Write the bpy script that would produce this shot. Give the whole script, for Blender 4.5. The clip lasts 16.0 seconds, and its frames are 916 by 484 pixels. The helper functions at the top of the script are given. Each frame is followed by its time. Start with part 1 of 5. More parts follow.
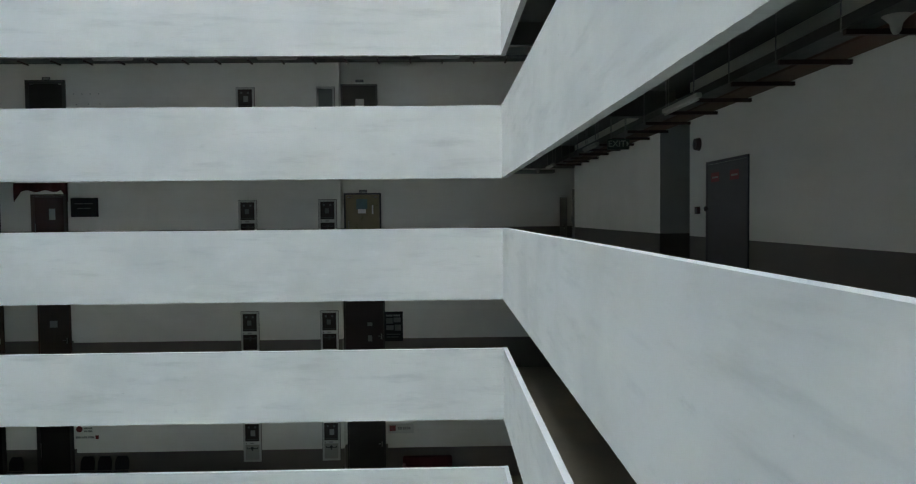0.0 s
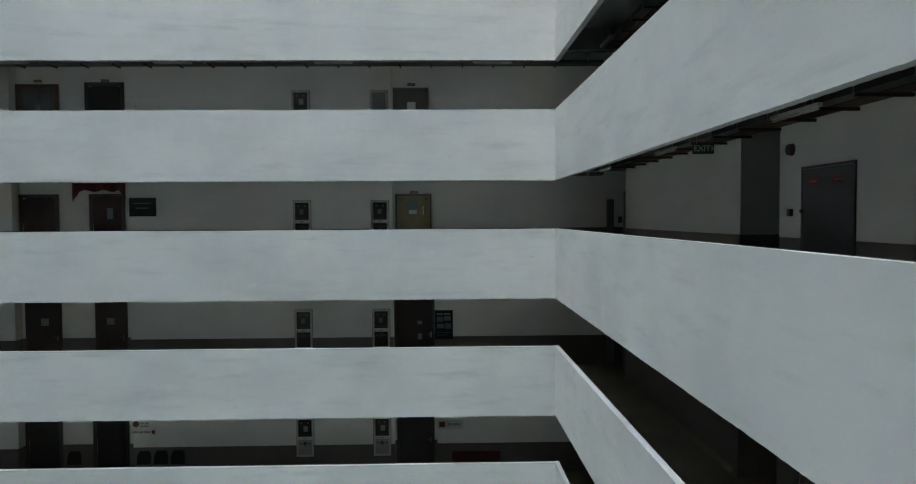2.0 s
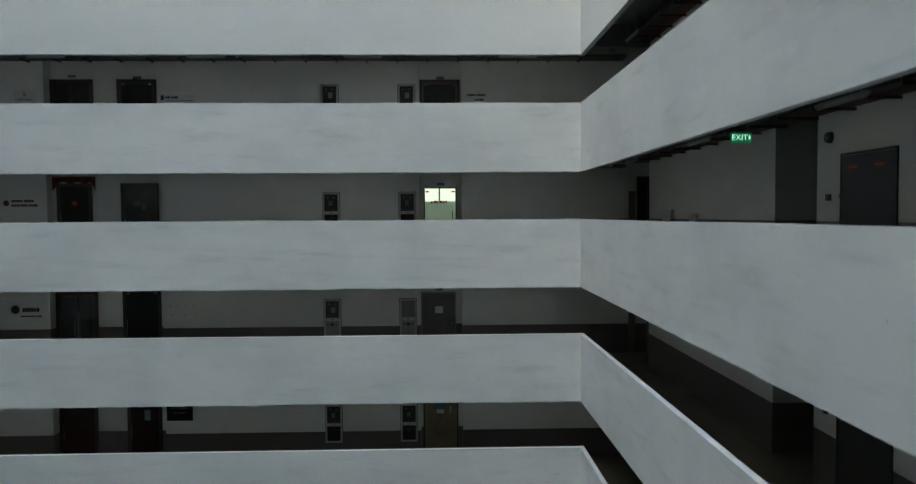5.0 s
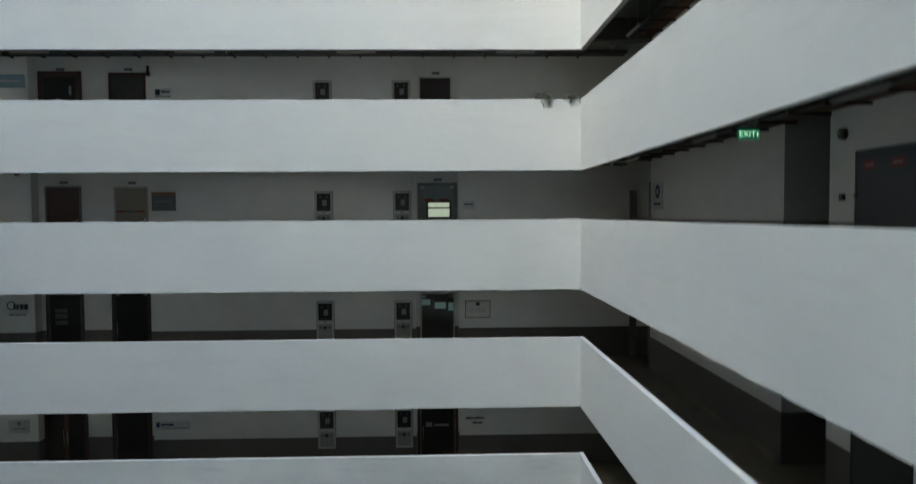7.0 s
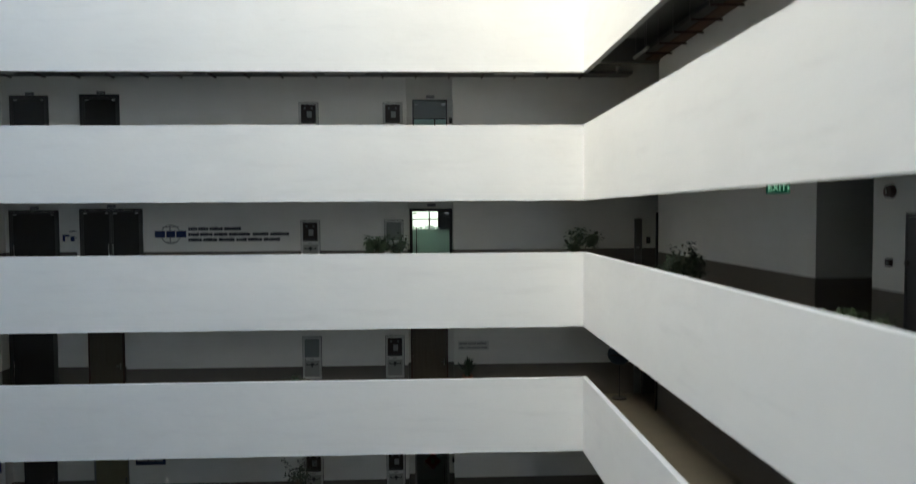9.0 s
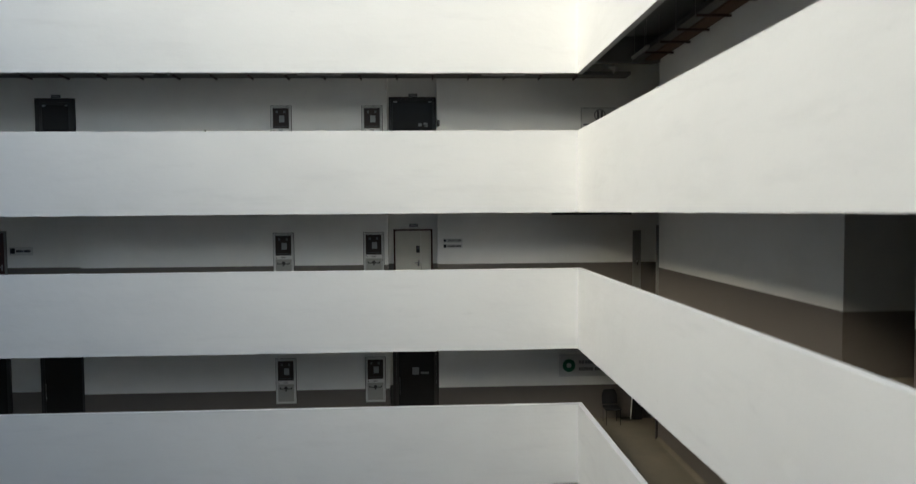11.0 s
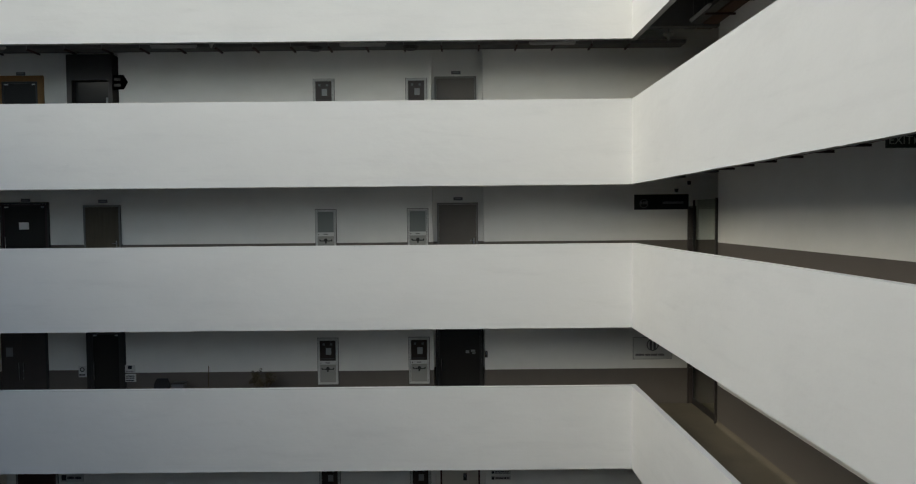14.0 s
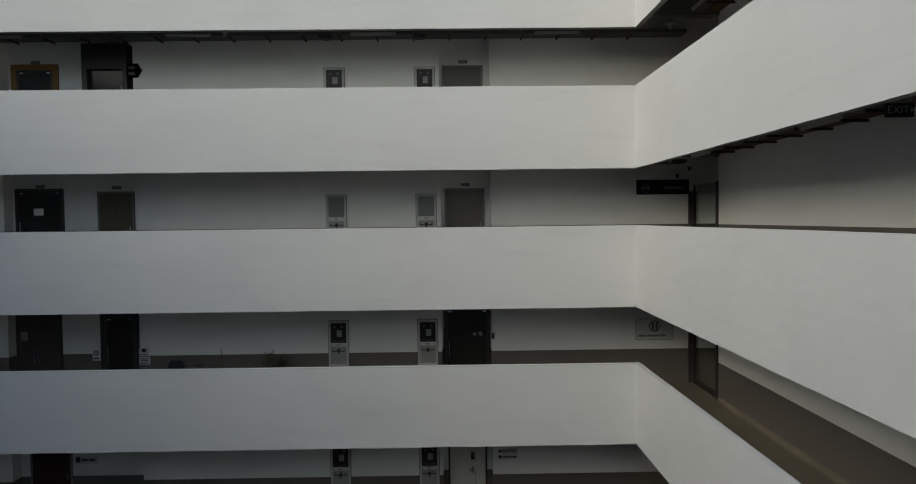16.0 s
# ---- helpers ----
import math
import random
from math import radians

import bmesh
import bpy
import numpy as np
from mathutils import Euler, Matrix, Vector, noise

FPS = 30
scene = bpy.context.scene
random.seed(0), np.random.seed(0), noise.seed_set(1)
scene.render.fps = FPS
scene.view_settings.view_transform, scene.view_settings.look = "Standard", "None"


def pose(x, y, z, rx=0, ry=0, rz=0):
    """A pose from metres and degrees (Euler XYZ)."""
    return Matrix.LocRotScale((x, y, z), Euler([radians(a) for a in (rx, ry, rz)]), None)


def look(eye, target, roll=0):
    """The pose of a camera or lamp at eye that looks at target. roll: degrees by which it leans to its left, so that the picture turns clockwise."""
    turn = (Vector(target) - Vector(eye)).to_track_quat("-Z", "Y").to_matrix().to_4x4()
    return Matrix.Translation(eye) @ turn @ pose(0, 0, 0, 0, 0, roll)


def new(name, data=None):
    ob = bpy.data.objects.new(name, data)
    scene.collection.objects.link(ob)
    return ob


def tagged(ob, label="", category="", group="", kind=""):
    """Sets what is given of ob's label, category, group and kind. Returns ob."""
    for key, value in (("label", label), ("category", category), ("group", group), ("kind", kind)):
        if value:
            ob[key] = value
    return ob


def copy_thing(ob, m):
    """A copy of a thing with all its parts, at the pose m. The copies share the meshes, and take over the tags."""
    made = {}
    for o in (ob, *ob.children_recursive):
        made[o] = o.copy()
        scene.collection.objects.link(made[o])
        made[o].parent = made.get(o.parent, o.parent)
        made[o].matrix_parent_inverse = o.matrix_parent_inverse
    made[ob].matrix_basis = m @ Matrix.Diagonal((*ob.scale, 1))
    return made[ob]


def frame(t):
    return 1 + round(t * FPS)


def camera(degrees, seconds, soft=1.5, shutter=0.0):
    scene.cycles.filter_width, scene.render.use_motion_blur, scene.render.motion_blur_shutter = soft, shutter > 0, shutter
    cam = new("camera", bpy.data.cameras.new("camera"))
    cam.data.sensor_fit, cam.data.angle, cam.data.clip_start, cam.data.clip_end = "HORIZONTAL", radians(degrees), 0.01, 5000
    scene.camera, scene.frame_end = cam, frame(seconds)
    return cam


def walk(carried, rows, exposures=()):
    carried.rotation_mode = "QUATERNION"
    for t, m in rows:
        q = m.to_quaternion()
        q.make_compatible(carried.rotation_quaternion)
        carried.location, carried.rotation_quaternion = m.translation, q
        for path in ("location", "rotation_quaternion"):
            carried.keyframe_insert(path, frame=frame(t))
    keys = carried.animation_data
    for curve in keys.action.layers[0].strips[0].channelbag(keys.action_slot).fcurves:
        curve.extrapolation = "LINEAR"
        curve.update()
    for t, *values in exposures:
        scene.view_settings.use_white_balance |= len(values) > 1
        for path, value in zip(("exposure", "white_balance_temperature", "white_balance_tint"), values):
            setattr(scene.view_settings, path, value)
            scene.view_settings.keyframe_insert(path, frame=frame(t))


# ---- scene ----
cam = camera(67.74, 16.0, soft=1.1, shutter=0.24)
ROWS = [  # seconds, eye x, y, z, yaw, pitch, roll
    (0.0, -1.748, -20.187, 14.740, -1.213, -2.125, -0.577),
    (0.5, -2.231, -20.325, 14.717, -1.474, -2.044, -0.462),
    (1.0, -2.699, -20.464, 14.734, -1.504, -2.079, -0.446),
    (1.5, -3.102, -20.536, 14.733, -1.385, -2.054, -0.382),
    (2.0, -3.435, -20.652, 14.753, -1.323, -2.054, -0.346),
    (2.5, -3.729, -20.833, 15.094, -1.369, -2.048, -0.313),
    (3.0, -3.968, -21.016, 16.151, -1.421, -2.199, -0.277),
    (3.2, -4.057, -21.057, 16.643, -1.478, -2.136, -0.329),
    (5.3, -4.397, -21.154, 22.700, -1.532, -2.249, -0.343),
    (5.5, -4.347, -21.114, 23.407, -1.413, -2.255, -0.334),
    (6.0, -4.299, -20.849, 26.096, -1.282, -2.255, -0.332),
    (6.2, -4.258, -20.827, 27.333, -1.321, -2.282, -0.346),
    (6.5, -4.267, -20.721, 29.205, -1.392, -2.337, -0.454),
    (7.0, -4.263, -20.536, 32.567, -1.552, -2.320, -0.364),
    (7.5, -4.228, -20.350, 36.166, -1.572, -2.277, -0.382),
    (8.0, -4.216, -19.950, 40.062, -1.686, -2.374, -0.405),
    (8.5, -4.270, -19.600, 44.112, -1.883, -2.349, -0.408),
    (9.0, -4.315, -19.221, 47.936, -2.221, -2.432, -0.354),
    (9.5, -4.248, -18.920, 51.021, -2.310, -2.474, -0.496),
    (10.0, -4.183, -18.364, 53.836, -2.367, -2.584, -0.481),
    (10.2, -4.134, -18.218, 55.004, -2.405, -2.597, -0.460),
    (12.3, -3.824, -17.202, 63.671, -2.813, -2.483, -0.548),
    (12.5, -4.041, -17.190, 64.131, -1.288, -2.459, -0.505),
    (13.0, -3.948, -17.097, 64.866, -0.065, -2.334, -0.485),
    (13.5, -4.042, -17.078, 65.295, 0.078, -2.224, -0.471),
    (14.0, -4.358, -17.083, 65.507, 0.014, -2.141, -0.521),
    (14.5, -4.616, -17.160, 65.552, -0.315, -2.143, -0.561),
    (15.0, -4.714, -17.219, 65.456, -0.480, -2.048, -0.593),
    (15.5, -4.774, -17.359, 65.278, -0.573, -1.993, -0.693),
    (16.0, -4.831, -17.595, 65.014, -0.732, -1.938, -0.653),
]
EXPOSURES = [(0.0, 5.26, 7650, -2), (3.0, 4.64, 7570, -2), (5.5, 4.3, 7480, -3), (8.0, 3.66, 7200, -2), (9.0, 2.99, 6990, -1), (10.0, 2.2, 6690, 0), (11.3, 1.28, 6530, 0), (12.5, 0.71, 6410, 1), (14.0, 0.35, 6360, 1), (16.0, -0.02, 6360, 1)]
walk(cam, [(t, pose(x, y, z, 90 + pitch, 0, yaw) @ pose(0, 0, 0, 0, 0, roll)) for t, x, y, z, yaw, pitch, roll in ROWS], EXPOSURES)

# ---- daylight: an overcast sky over the open top of the atrium ----
SUN_EL, SUN_AZ = radians(30), radians(-128)
world = bpy.data.worlds.new("overcast_sky")
scene.world = world
world.use_nodes = True
wn, wl = world.node_tree.nodes, world.node_tree.links
sky = wn.new("ShaderNodeTexSky")
sky.sky_type = "NISHITA"
sky.sun_disc = False
sky.sun_elevation, sky.sun_rotation = SUN_EL, SUN_AZ
sky.dust_density, sky.air_density, sky.ozone_density = 3.0, 1.0, 1.0
soften = wn.new("ShaderNodeHueSaturation")
soften.inputs["Saturation"].default_value = 0.84
wl.new(sky.outputs["Color"], soften.inputs["Color"])
wl.new(soften.outputs["Color"], wn["Background"].inputs["Color"])
wn["Background"].inputs["Strength"].default_value = 0.15
sun = new("sun", bpy.data.lights.new("sun", "SUN"))
sun.data.energy, sun.data.angle, sun.data.color = 0.185, radians(56), (1.0, 0.92, 0.82)
# from the far left, high up: lights the wall on the other side of the court
SUN_DIR = Vector((math.sin(SUN_AZ) * math.cos(SUN_EL), math.cos(SUN_AZ) * math.cos(SUN_EL), math.sin(SUN_EL)))
sun.matrix_world = look((0, 0, 120), Vector((0, 0, 120)) - SUN_DIR)

# ---- materials ----
def material(name, colour, rough=0.6, vary=0.06, grain=6.0, stretch=(1, 1, 1), bump=0.1, fine=60.0, metal=0.0, spec=0.4, stain=None, stain_amount=0.0, island=0.0):
    """Paint, metal or cement: a base colour with broad and fine variation, an optional stain colour, and relief."""
    m = bpy.data.materials.new(name)
    m.use_nodes = True
    n, l = m.node_tree.nodes, m.node_tree.links
    b = n["Principled BSDF"]
    b.inputs["Metallic"].default_value = metal
    b.inputs["Specular IOR Level"].default_value = spec
    co = n.new("ShaderNodeTexCoord")
    geo = n.new("ShaderNodeNewGeometry")
    mp = n.new("ShaderNodeMapping")
    mp.inputs["Scale"].default_value = stretch
    l.new(geo.outputs["Position"], mp.inputs["Vector"])
    broad, small = n.new("ShaderNodeTexNoise"), n.new("ShaderNodeTexNoise")
    for tex, scale, detail in ((broad, grain, 4.0), (small, fine, 3.0)):
        tex.inputs["Scale"].default_value, tex.inputs["Detail"].default_value = scale, detail
        l.new(mp.outputs["Vector"], tex.inputs["Vector"])
    amount = n.new("ShaderNodeMath")
    amount.operation = "ADD"
    half = n.new("ShaderNodeMath")
    half.operation = "MULTIPLY"
    half.inputs[1].default_value = 0.35
    l.new(small.outputs["Fac"], half.inputs[0])
    l.new(broad.outputs["Fac"], amount.inputs[0])
    l.new(half.outputs[0], amount.inputs[1])
    ramp = n.new("ShaderNodeMapRange")
    ramp.inputs["From Min"].default_value, ramp.inputs["From Max"].default_value = 0.3, 1.05
    ramp.inputs["To Min"].default_value, ramp.inputs["To Max"].default_value = 1 - vary, 1 + vary
    l.new(amount.outputs[0], ramp.inputs["Value"])
    tint = n.new("ShaderNodeVectorMath")
    tint.operation = "SCALE"
    tint.inputs[0].default_value = colour
    l.new(ramp.outputs["Result"], tint.inputs["Scale"])
    last = tint.outputs["Vector"]
    if stain:
        mp2 = n.new("ShaderNodeMapping")
        mp2.inputs["Scale"].default_value = (0.35 * stretch[0], 0.35 * stretch[1], 1.1 * stretch[2])
        l.new(geo.outputs["Position"], mp2.inputs["Vector"])
        cloud = n.new("ShaderNodeTexNoise")
        cloud.inputs["Scale"].default_value, cloud.inputs["Detail"].default_value, cloud.inputs["Roughness"].default_value = 1.6, 6.0, 0.62
        l.new(mp2.outputs["Vector"], cloud.inputs["Vector"])
        cut = n.new("ShaderNodeMapRange")
        cut.inputs["From Min"].default_value, cut.inputs["From Max"].default_value = 0.5, 0.78
        cut.inputs["To Max"].default_value = stain_amount
        l.new(cloud.outputs["Fac"], cut.inputs["Value"])
        mix = n.new("ShaderNodeMix")
        mix.data_type = "RGBA"
        l.new(cut.outputs["Result"], mix.inputs["Factor"])
        l.new(last, mix.inputs[6])
        mix.inputs[7].default_value = (*stain, 1)
        last = mix.outputs[2]
    l.new(last, b.inputs["Base Color"])
    rr = n.new("ShaderNodeMapRange")
    rr.inputs["To Min"].default_value, rr.inputs["To Max"].default_value = max(0.02, rough - 0.1), min(1.0, rough + 0.1)
    l.new(broad.outputs["Fac"], rr.inputs["Value"])
    l.new(rr.outputs["Result"], b.inputs["Roughness"])
    if bump:
        bp = n.new("ShaderNodeBump")
        bp.inputs["Strength"].default_value, bp.inputs["Distance"].default_value = bump, 0.01
        l.new(amount.outputs[0], bp.inputs["Height"])
        l.new(bp.outputs["Normal"], b.inputs["Normal"])
    return m


def dark_glass(name, colour, rough=0.03, spec=0.5):
    m = bpy.data.materials.new(name)
    m.use_nodes = True
    b = m.node_tree.nodes["Principled BSDF"]
    b.inputs["Base Color"].default_value = (*colour, 1)
    b.inputs["Roughness"].default_value = rough
    b.inputs["Specular IOR Level"].default_value = spec
    return m


def clear_glass(name, tint=(0.9, 0.97, 0.94), rough=0.0):
    m = bpy.data.materials.new(name)
    m.use_nodes = True
    b = m.node_tree.nodes["Principled BSDF"]
    b.inputs["Base Color"].default_value = (*tint, 1)
    b.inputs["Roughness"].default_value = rough
    b.inputs["Transmission Weight"].default_value = 1.0
    b.inputs["IOR"].default_value = 1.45
    return m


def glow(name, colour, strength):
    m = bpy.data.materials.new(name)
    m.use_nodes = True
    b = m.node_tree.nodes["Principled BSDF"]
    b.inputs["Base Color"].default_value = (*colour, 1)
    b.inputs["Emission Color"].default_value = (*colour, 1)
    b.inputs["Emission Strength"].default_value = strength
    return m




def plaster(name, colour, dirt, amount, specks):
    """Painted plaster: broad soft clouds, faint float marks along the wall, blurred scuffs and a few dark specks, with fine relief."""
    m = bpy.data.materials.new(name)
    m.use_nodes = True
    n, l = m.node_tree.nodes, m.node_tree.links
    b = n["Principled BSDF"]
    geo = n.new("ShaderNodeNewGeometry")
    info = n.new("ShaderNodeObjectInfo")
    shift = n.new("ShaderNodeVectorMath")
    shift.operation = "ADD"
    l.new(geo.outputs["Position"], shift.inputs[0])
    spread = n.new("ShaderNodeMath")
    spread.operation = "MULTIPLY"
    spread.inputs[1].default_value = 37.0
    l.new(info.outputs["Random"], spread.inputs[0])
    l.new(spread.outputs[0], shift.inputs[1])

    def noise(scale, stretch, detail, rough=0.55, tilt=0.0):
        mp = n.new("ShaderNodeMapping")
        mp.inputs["Scale"].default_value = stretch
        mp.inputs["Rotation"].default_value = (tilt, tilt, 0)
        l.new(shift.outputs[0], mp.inputs["Vector"])
        t = n.new("ShaderNodeTexNoise")
        t.inputs["Scale"].default_value, t.inputs["Detail"].default_value, t.inputs["Roughness"].default_value = scale, detail, rough
        l.new(mp.outputs["Vector"], t.inputs["Vector"])
        return t.outputs["Fac"]

    def band(fac, lo, hi, to):
        r = n.new("ShaderNodeMapRange")
        r.interpolation_type = "SMOOTHSTEP"
        r.inputs["From Min"].default_value, r.inputs["From Max"].default_value, r.inputs["To Max"].default_value = lo, hi, to
        l.new(fac, r.inputs["Value"])
        return r.outputs["Result"]

    def over(base, fac, tone):
        mix = n.new("ShaderNodeMix")
        mix.data_type = "RGBA"
        l.new(fac, mix.inputs["Factor"])
        if isinstance(base, tuple):
            mix.inputs[6].default_value = (*base, 1)
        else:
            l.new(base, mix.inputs[6])
        mix.inputs[7].default_value = (*tone, 1)
        return mix.outputs[2]

    col = over(colour, band(noise(0.45, (1, 1, 1.3), 3.0), 0.35, 0.75, amount * 0.55), dirt)
    col = over(col, band(noise(1.1, (0.45, 0.45, 3.2), 5.0, 0.6, 0.06), 0.5, 0.8, amount * 0.8), dirt)
    col = over(col, band(noise(1.9, (0.8, 0.8, 2.2), 6.0, 0.65, -0.1), 0.62, 0.85, amount * 0.6), tuple(c * 0.8 for c in dirt))
    col = over(col, band(noise(1.4, (0.7, 0.7, 1.6), 4.0), 0.58, 0.8, amount * 0.7), tuple(min(0.88, c * 1.07) for c in colour))
    fine = noise(38.0, (1, 1, 1), 4.0)
    col = over(col, band(fine, 0.45, 0.8, 0.10), dirt)
    if specks:
        col = over(col, band(noise(7.0, (1, 1, 1.5), 2.0, 0.7), 0.735, 0.80, specks), (0.12, 0.11, 0.10))
    l.new(col, b.inputs["Base Color"])
    b.inputs["Roughness"].default_value = 0.78
    b.inputs["Specular IOR Level"].default_value = 0.35
    bp, bp2 = n.new("ShaderNodeBump"), n.new("ShaderNodeBump")
    bp.inputs["Strength"].default_value, bp.inputs["Distance"].default_value = 0.12, 0.004
    l.new(fine, bp.inputs["Height"])
    bp2.inputs["Strength"].default_value, bp2.inputs["Distance"].default_value = 0.35, 0.03
    l.new(noise(1.7, (1, 1, 1.6), 3.0), bp2.inputs["Height"])
    l.new(bp.outputs["Normal"], bp2.inputs["Normal"])
    l.new(bp2.outputs["Normal"], b.inputs["Normal"])
    return m


PLASTER = plaster("white_painted_plaster", (0.71, 0.71, 0.705), (0.58, 0.58, 0.58), 0.46, 0.0)
PLASTER_WORN = plaster("worn_white_painted_plaster", (0.72, 0.72, 0.715), (0.50, 0.51, 0.51), 0.75, 0.35)
# unseen west wing: this grey keeps bounced light off the east corridor
WING_GREY = material("unseen_wing_grey", (0.45, 0.45, 0.44), 0.8, 0.1, 1.0)
WALL = material("cream_wall_paint", (0.81, 0.80, 0.765), 0.7, 0.04, 1.5, (1, 1, 1), 0.06, 50.0, stain=(0.55, 0.52, 0.45), stain_amount=0.18)
# darker than WALL: the alcove's shade is put into this colour
ALCOVE_SHADE = material("alcove_shade_grey", (0.50, 0.50, 0.475), 0.7, 0.06, 1.5, (1, 1, 1), 0.06, 50.0)
DADO = material("brown_grey_dado_paint", (0.135, 0.119, 0.105), 0.5, 0.08, 2.0, (1, 1, 1), 0.06, 40.0)
CEMENT = material("cement_floor", (0.18, 0.155, 0.115), 0.55, 0.25, 1.2, (1, 1, 1), 0.2, 25.0, stain=(0.11, 0.098, 0.08), stain_amount=0.6)
SOFFIT = material("grey_concrete_soffit", (0.14, 0.14, 0.136), 0.85, 0.15, 1.4, (1, 1, 1), 0.3, 30.0)
GROUND = material("court_paving", (0.36, 0.35, 0.32), 0.8, 0.2, 0.6, (1, 1, 1), 0.3, 12.0)
BEAM_UNDER = material("grey_beam_underside", (0.36, 0.36, 0.35), 0.8, 0.12, 2.0, (1, 1, 1), 0.15, 30.0)
STEEL_RED = material("dull_red_brown_steel", (0.045, 0.02, 0.016), 0.6, 0.25, 8.0, bump=0.1)
TRAY_MAT = material("rust_brown_tray", (0.10, 0.05, 0.028), 0.65, 0.3, 5.0, bump=0.15)
GALV = material("galvanised_steel", (0.30, 0.30, 0.30), 0.45, 0.15, 9.0, metal=0.7)
BATTEN = material("white_enamel", (0.40, 0.40, 0.385), 0.35, 0.05, 6.0)
BLACKISH = material("near_black_paint", (0.030, 0.027, 0.026), 0.45, 0.2, 5.0)
FRAME_GREY = material("grey_metal_frame", (0.22, 0.215, 0.205), 0.5, 0.08, 7.0)
FRAME_PALE = material("pale_grey_frame", (0.58, 0.58, 0.56), 0.45, 0.08, 7.0)
FRAME_BLACK = material("black_metal_frame", (0.038, 0.035, 0.033), 0.4, 0.2, 7.0)
FRAME_BROWN = material("brown_timber_frame", (0.065, 0.032, 0.02), 0.5, 0.3, 4.0, (6, 6, 0.6), 0.15)
FRAME_ORANGE = material("ochre_timber_frame", (0.23, 0.12, 0.035), 0.5, 0.25, 4.0, (6, 6, 0.6), 0.15)
PAINTS = {
    "grey": material("grey_door_paint", (0.20, 0.195, 0.18), 0.45, 0.08, 3.0),
    "olive": material("olive_door_paint", (0.25, 0.22, 0.13), 0.45, 0.08, 3.0),
    "taupe": material("taupe_door_paint", (0.14, 0.124, 0.108), 0.45, 0.08, 3.0),
    "brown": material("brown_door_veneer", (0.10, 0.078, 0.053), 0.45, 0.25, 3.0, (5, 5, 0.5), 0.1),
    "dusk": material("dark_grey_brown_door_paint", (0.062, 0.052, 0.047), 0.5, 0.15, 3.0),
    "wine": material("near_black_wine_door_paint", (0.028, 0.013, 0.013), 0.45, 0.2, 3.0),
    "drab": material("drab_brown_door_veneer", (0.10, 0.082, 0.055), 0.45, 0.2, 3.0, (5, 5, 0.5), 0.1),
    "beige": material("beige_door_paint", (0.30, 0.27, 0.22), 0.45, 0.08, 3.0),
    "umber": material("dark_umber_door_veneer", (0.05, 0.032, 0.025), 0.45, 0.25, 3.0, (5, 5, 0.5), 0.1),
    "darkred": material("dark_red_door_paint", (0.055, 0.02, 0.018), 0.45, 0.15, 3.0),
    "white": material("cream_door_paint", (0.62, 0.60, 0.53), 0.45, 0.06, 3.0),
    "black": material("black_door_paint", (0.036, 0.033, 0.032), 0.4, 0.2, 3.0),
    "slate": material("slate_fire_door_paint", (0.034, 0.034, 0.038), 0.4, 0.1, 3.0),
    "ochre": material("ochre_glazed_door", (0.23, 0.195, 0.11), 0.3, 0.15, 3.0),
}
GLASS_DARK = dark_glass("dark_door_glass", (0.034, 0.032, 0.030), 0.12, 0.22)
GLASS_RED = dark_glass("dark_red_door_glass", (0.05, 0.016, 0.014), 0.15)
GLASS_GREY = dark_glass("grey_door_glass", (0.045, 0.05, 0.05), 0.06)
CAB_DARK = dark_glass("cabinet_glass_dark", (0.045, 0.034, 0.030), 0.25, 0.2)
CAB_PALE = dark_glass("cabinet_glass_pale", (0.22, 0.235, 0.225), 0.25, 0.25)
CAB_INSIDE = dark_glass("cabinet_glass_lower", (0.36, 0.355, 0.33), 0.2, 0.3)
CAB_FRAME = material("pale_grey_cabinet_enamel", (0.55, 0.55, 0.53), 0.45, 0.08, 7.0)
CAB_GAP = material("dark_cabinet_line", (0.06, 0.058, 0.054), 0.6, 0.1, 7.0)
CLEAR = clear_glass("clear_door_glass")
FROST = material("frosted_green_film", (0.30, 0.46, 0.39), 0.5, 0.03, 3.0, bump=0.0)
FROST.node_tree.nodes["Principled BSDF"].inputs["Transmission Weight"].default_value = 0.75
def film(name, colour):
    m = material(name, colour, 0.5, 0.03, 3.0, bump=0.0)
    m.node_tree.nodes["Principled BSDF"].inputs["Transmission Weight"].default_value = 0.85
    return m


FROST_PALE, FILM_PINK, FILM_GREEN = film("frosted_white_film", (0.55, 0.68, 0.60)), film("pink_poster_film", (0.75, 0.30, 0.34)), film("green_poster_film", (0.35, 0.55, 0.47))
CHROME = material("brushed_steel", (0.6, 0.6, 0.6), 0.25, 0.05, 9.0, metal=1.0)
PAPER = material("white_paper", (0.75, 0.75, 0.73), 0.8, 0.03, 9.0)
PAPER_DIM = material("dull_grey_paper", (0.12, 0.125, 0.125), 0.8, 0.05, 9.0)
# colour of reflections painted on level 8's left door
GREEN_REFLECTION = material("painted_green_reflection", (0.09, 0.12, 0.08), 0.6, 0.4, 12.0)
PAPER_GREY = material("grey_paper", (0.24, 0.25, 0.25), 0.8, 0.05, 9.0)
BOARD_PALE = material("pale_sign_board", (0.62, 0.62, 0.60), 0.5, 0.04, 4.0)
BOARD_BLACK = material("black_sign_board", (0.012, 0.012, 0.013), 0.5, 0.1, 4.0, spec=0.15)
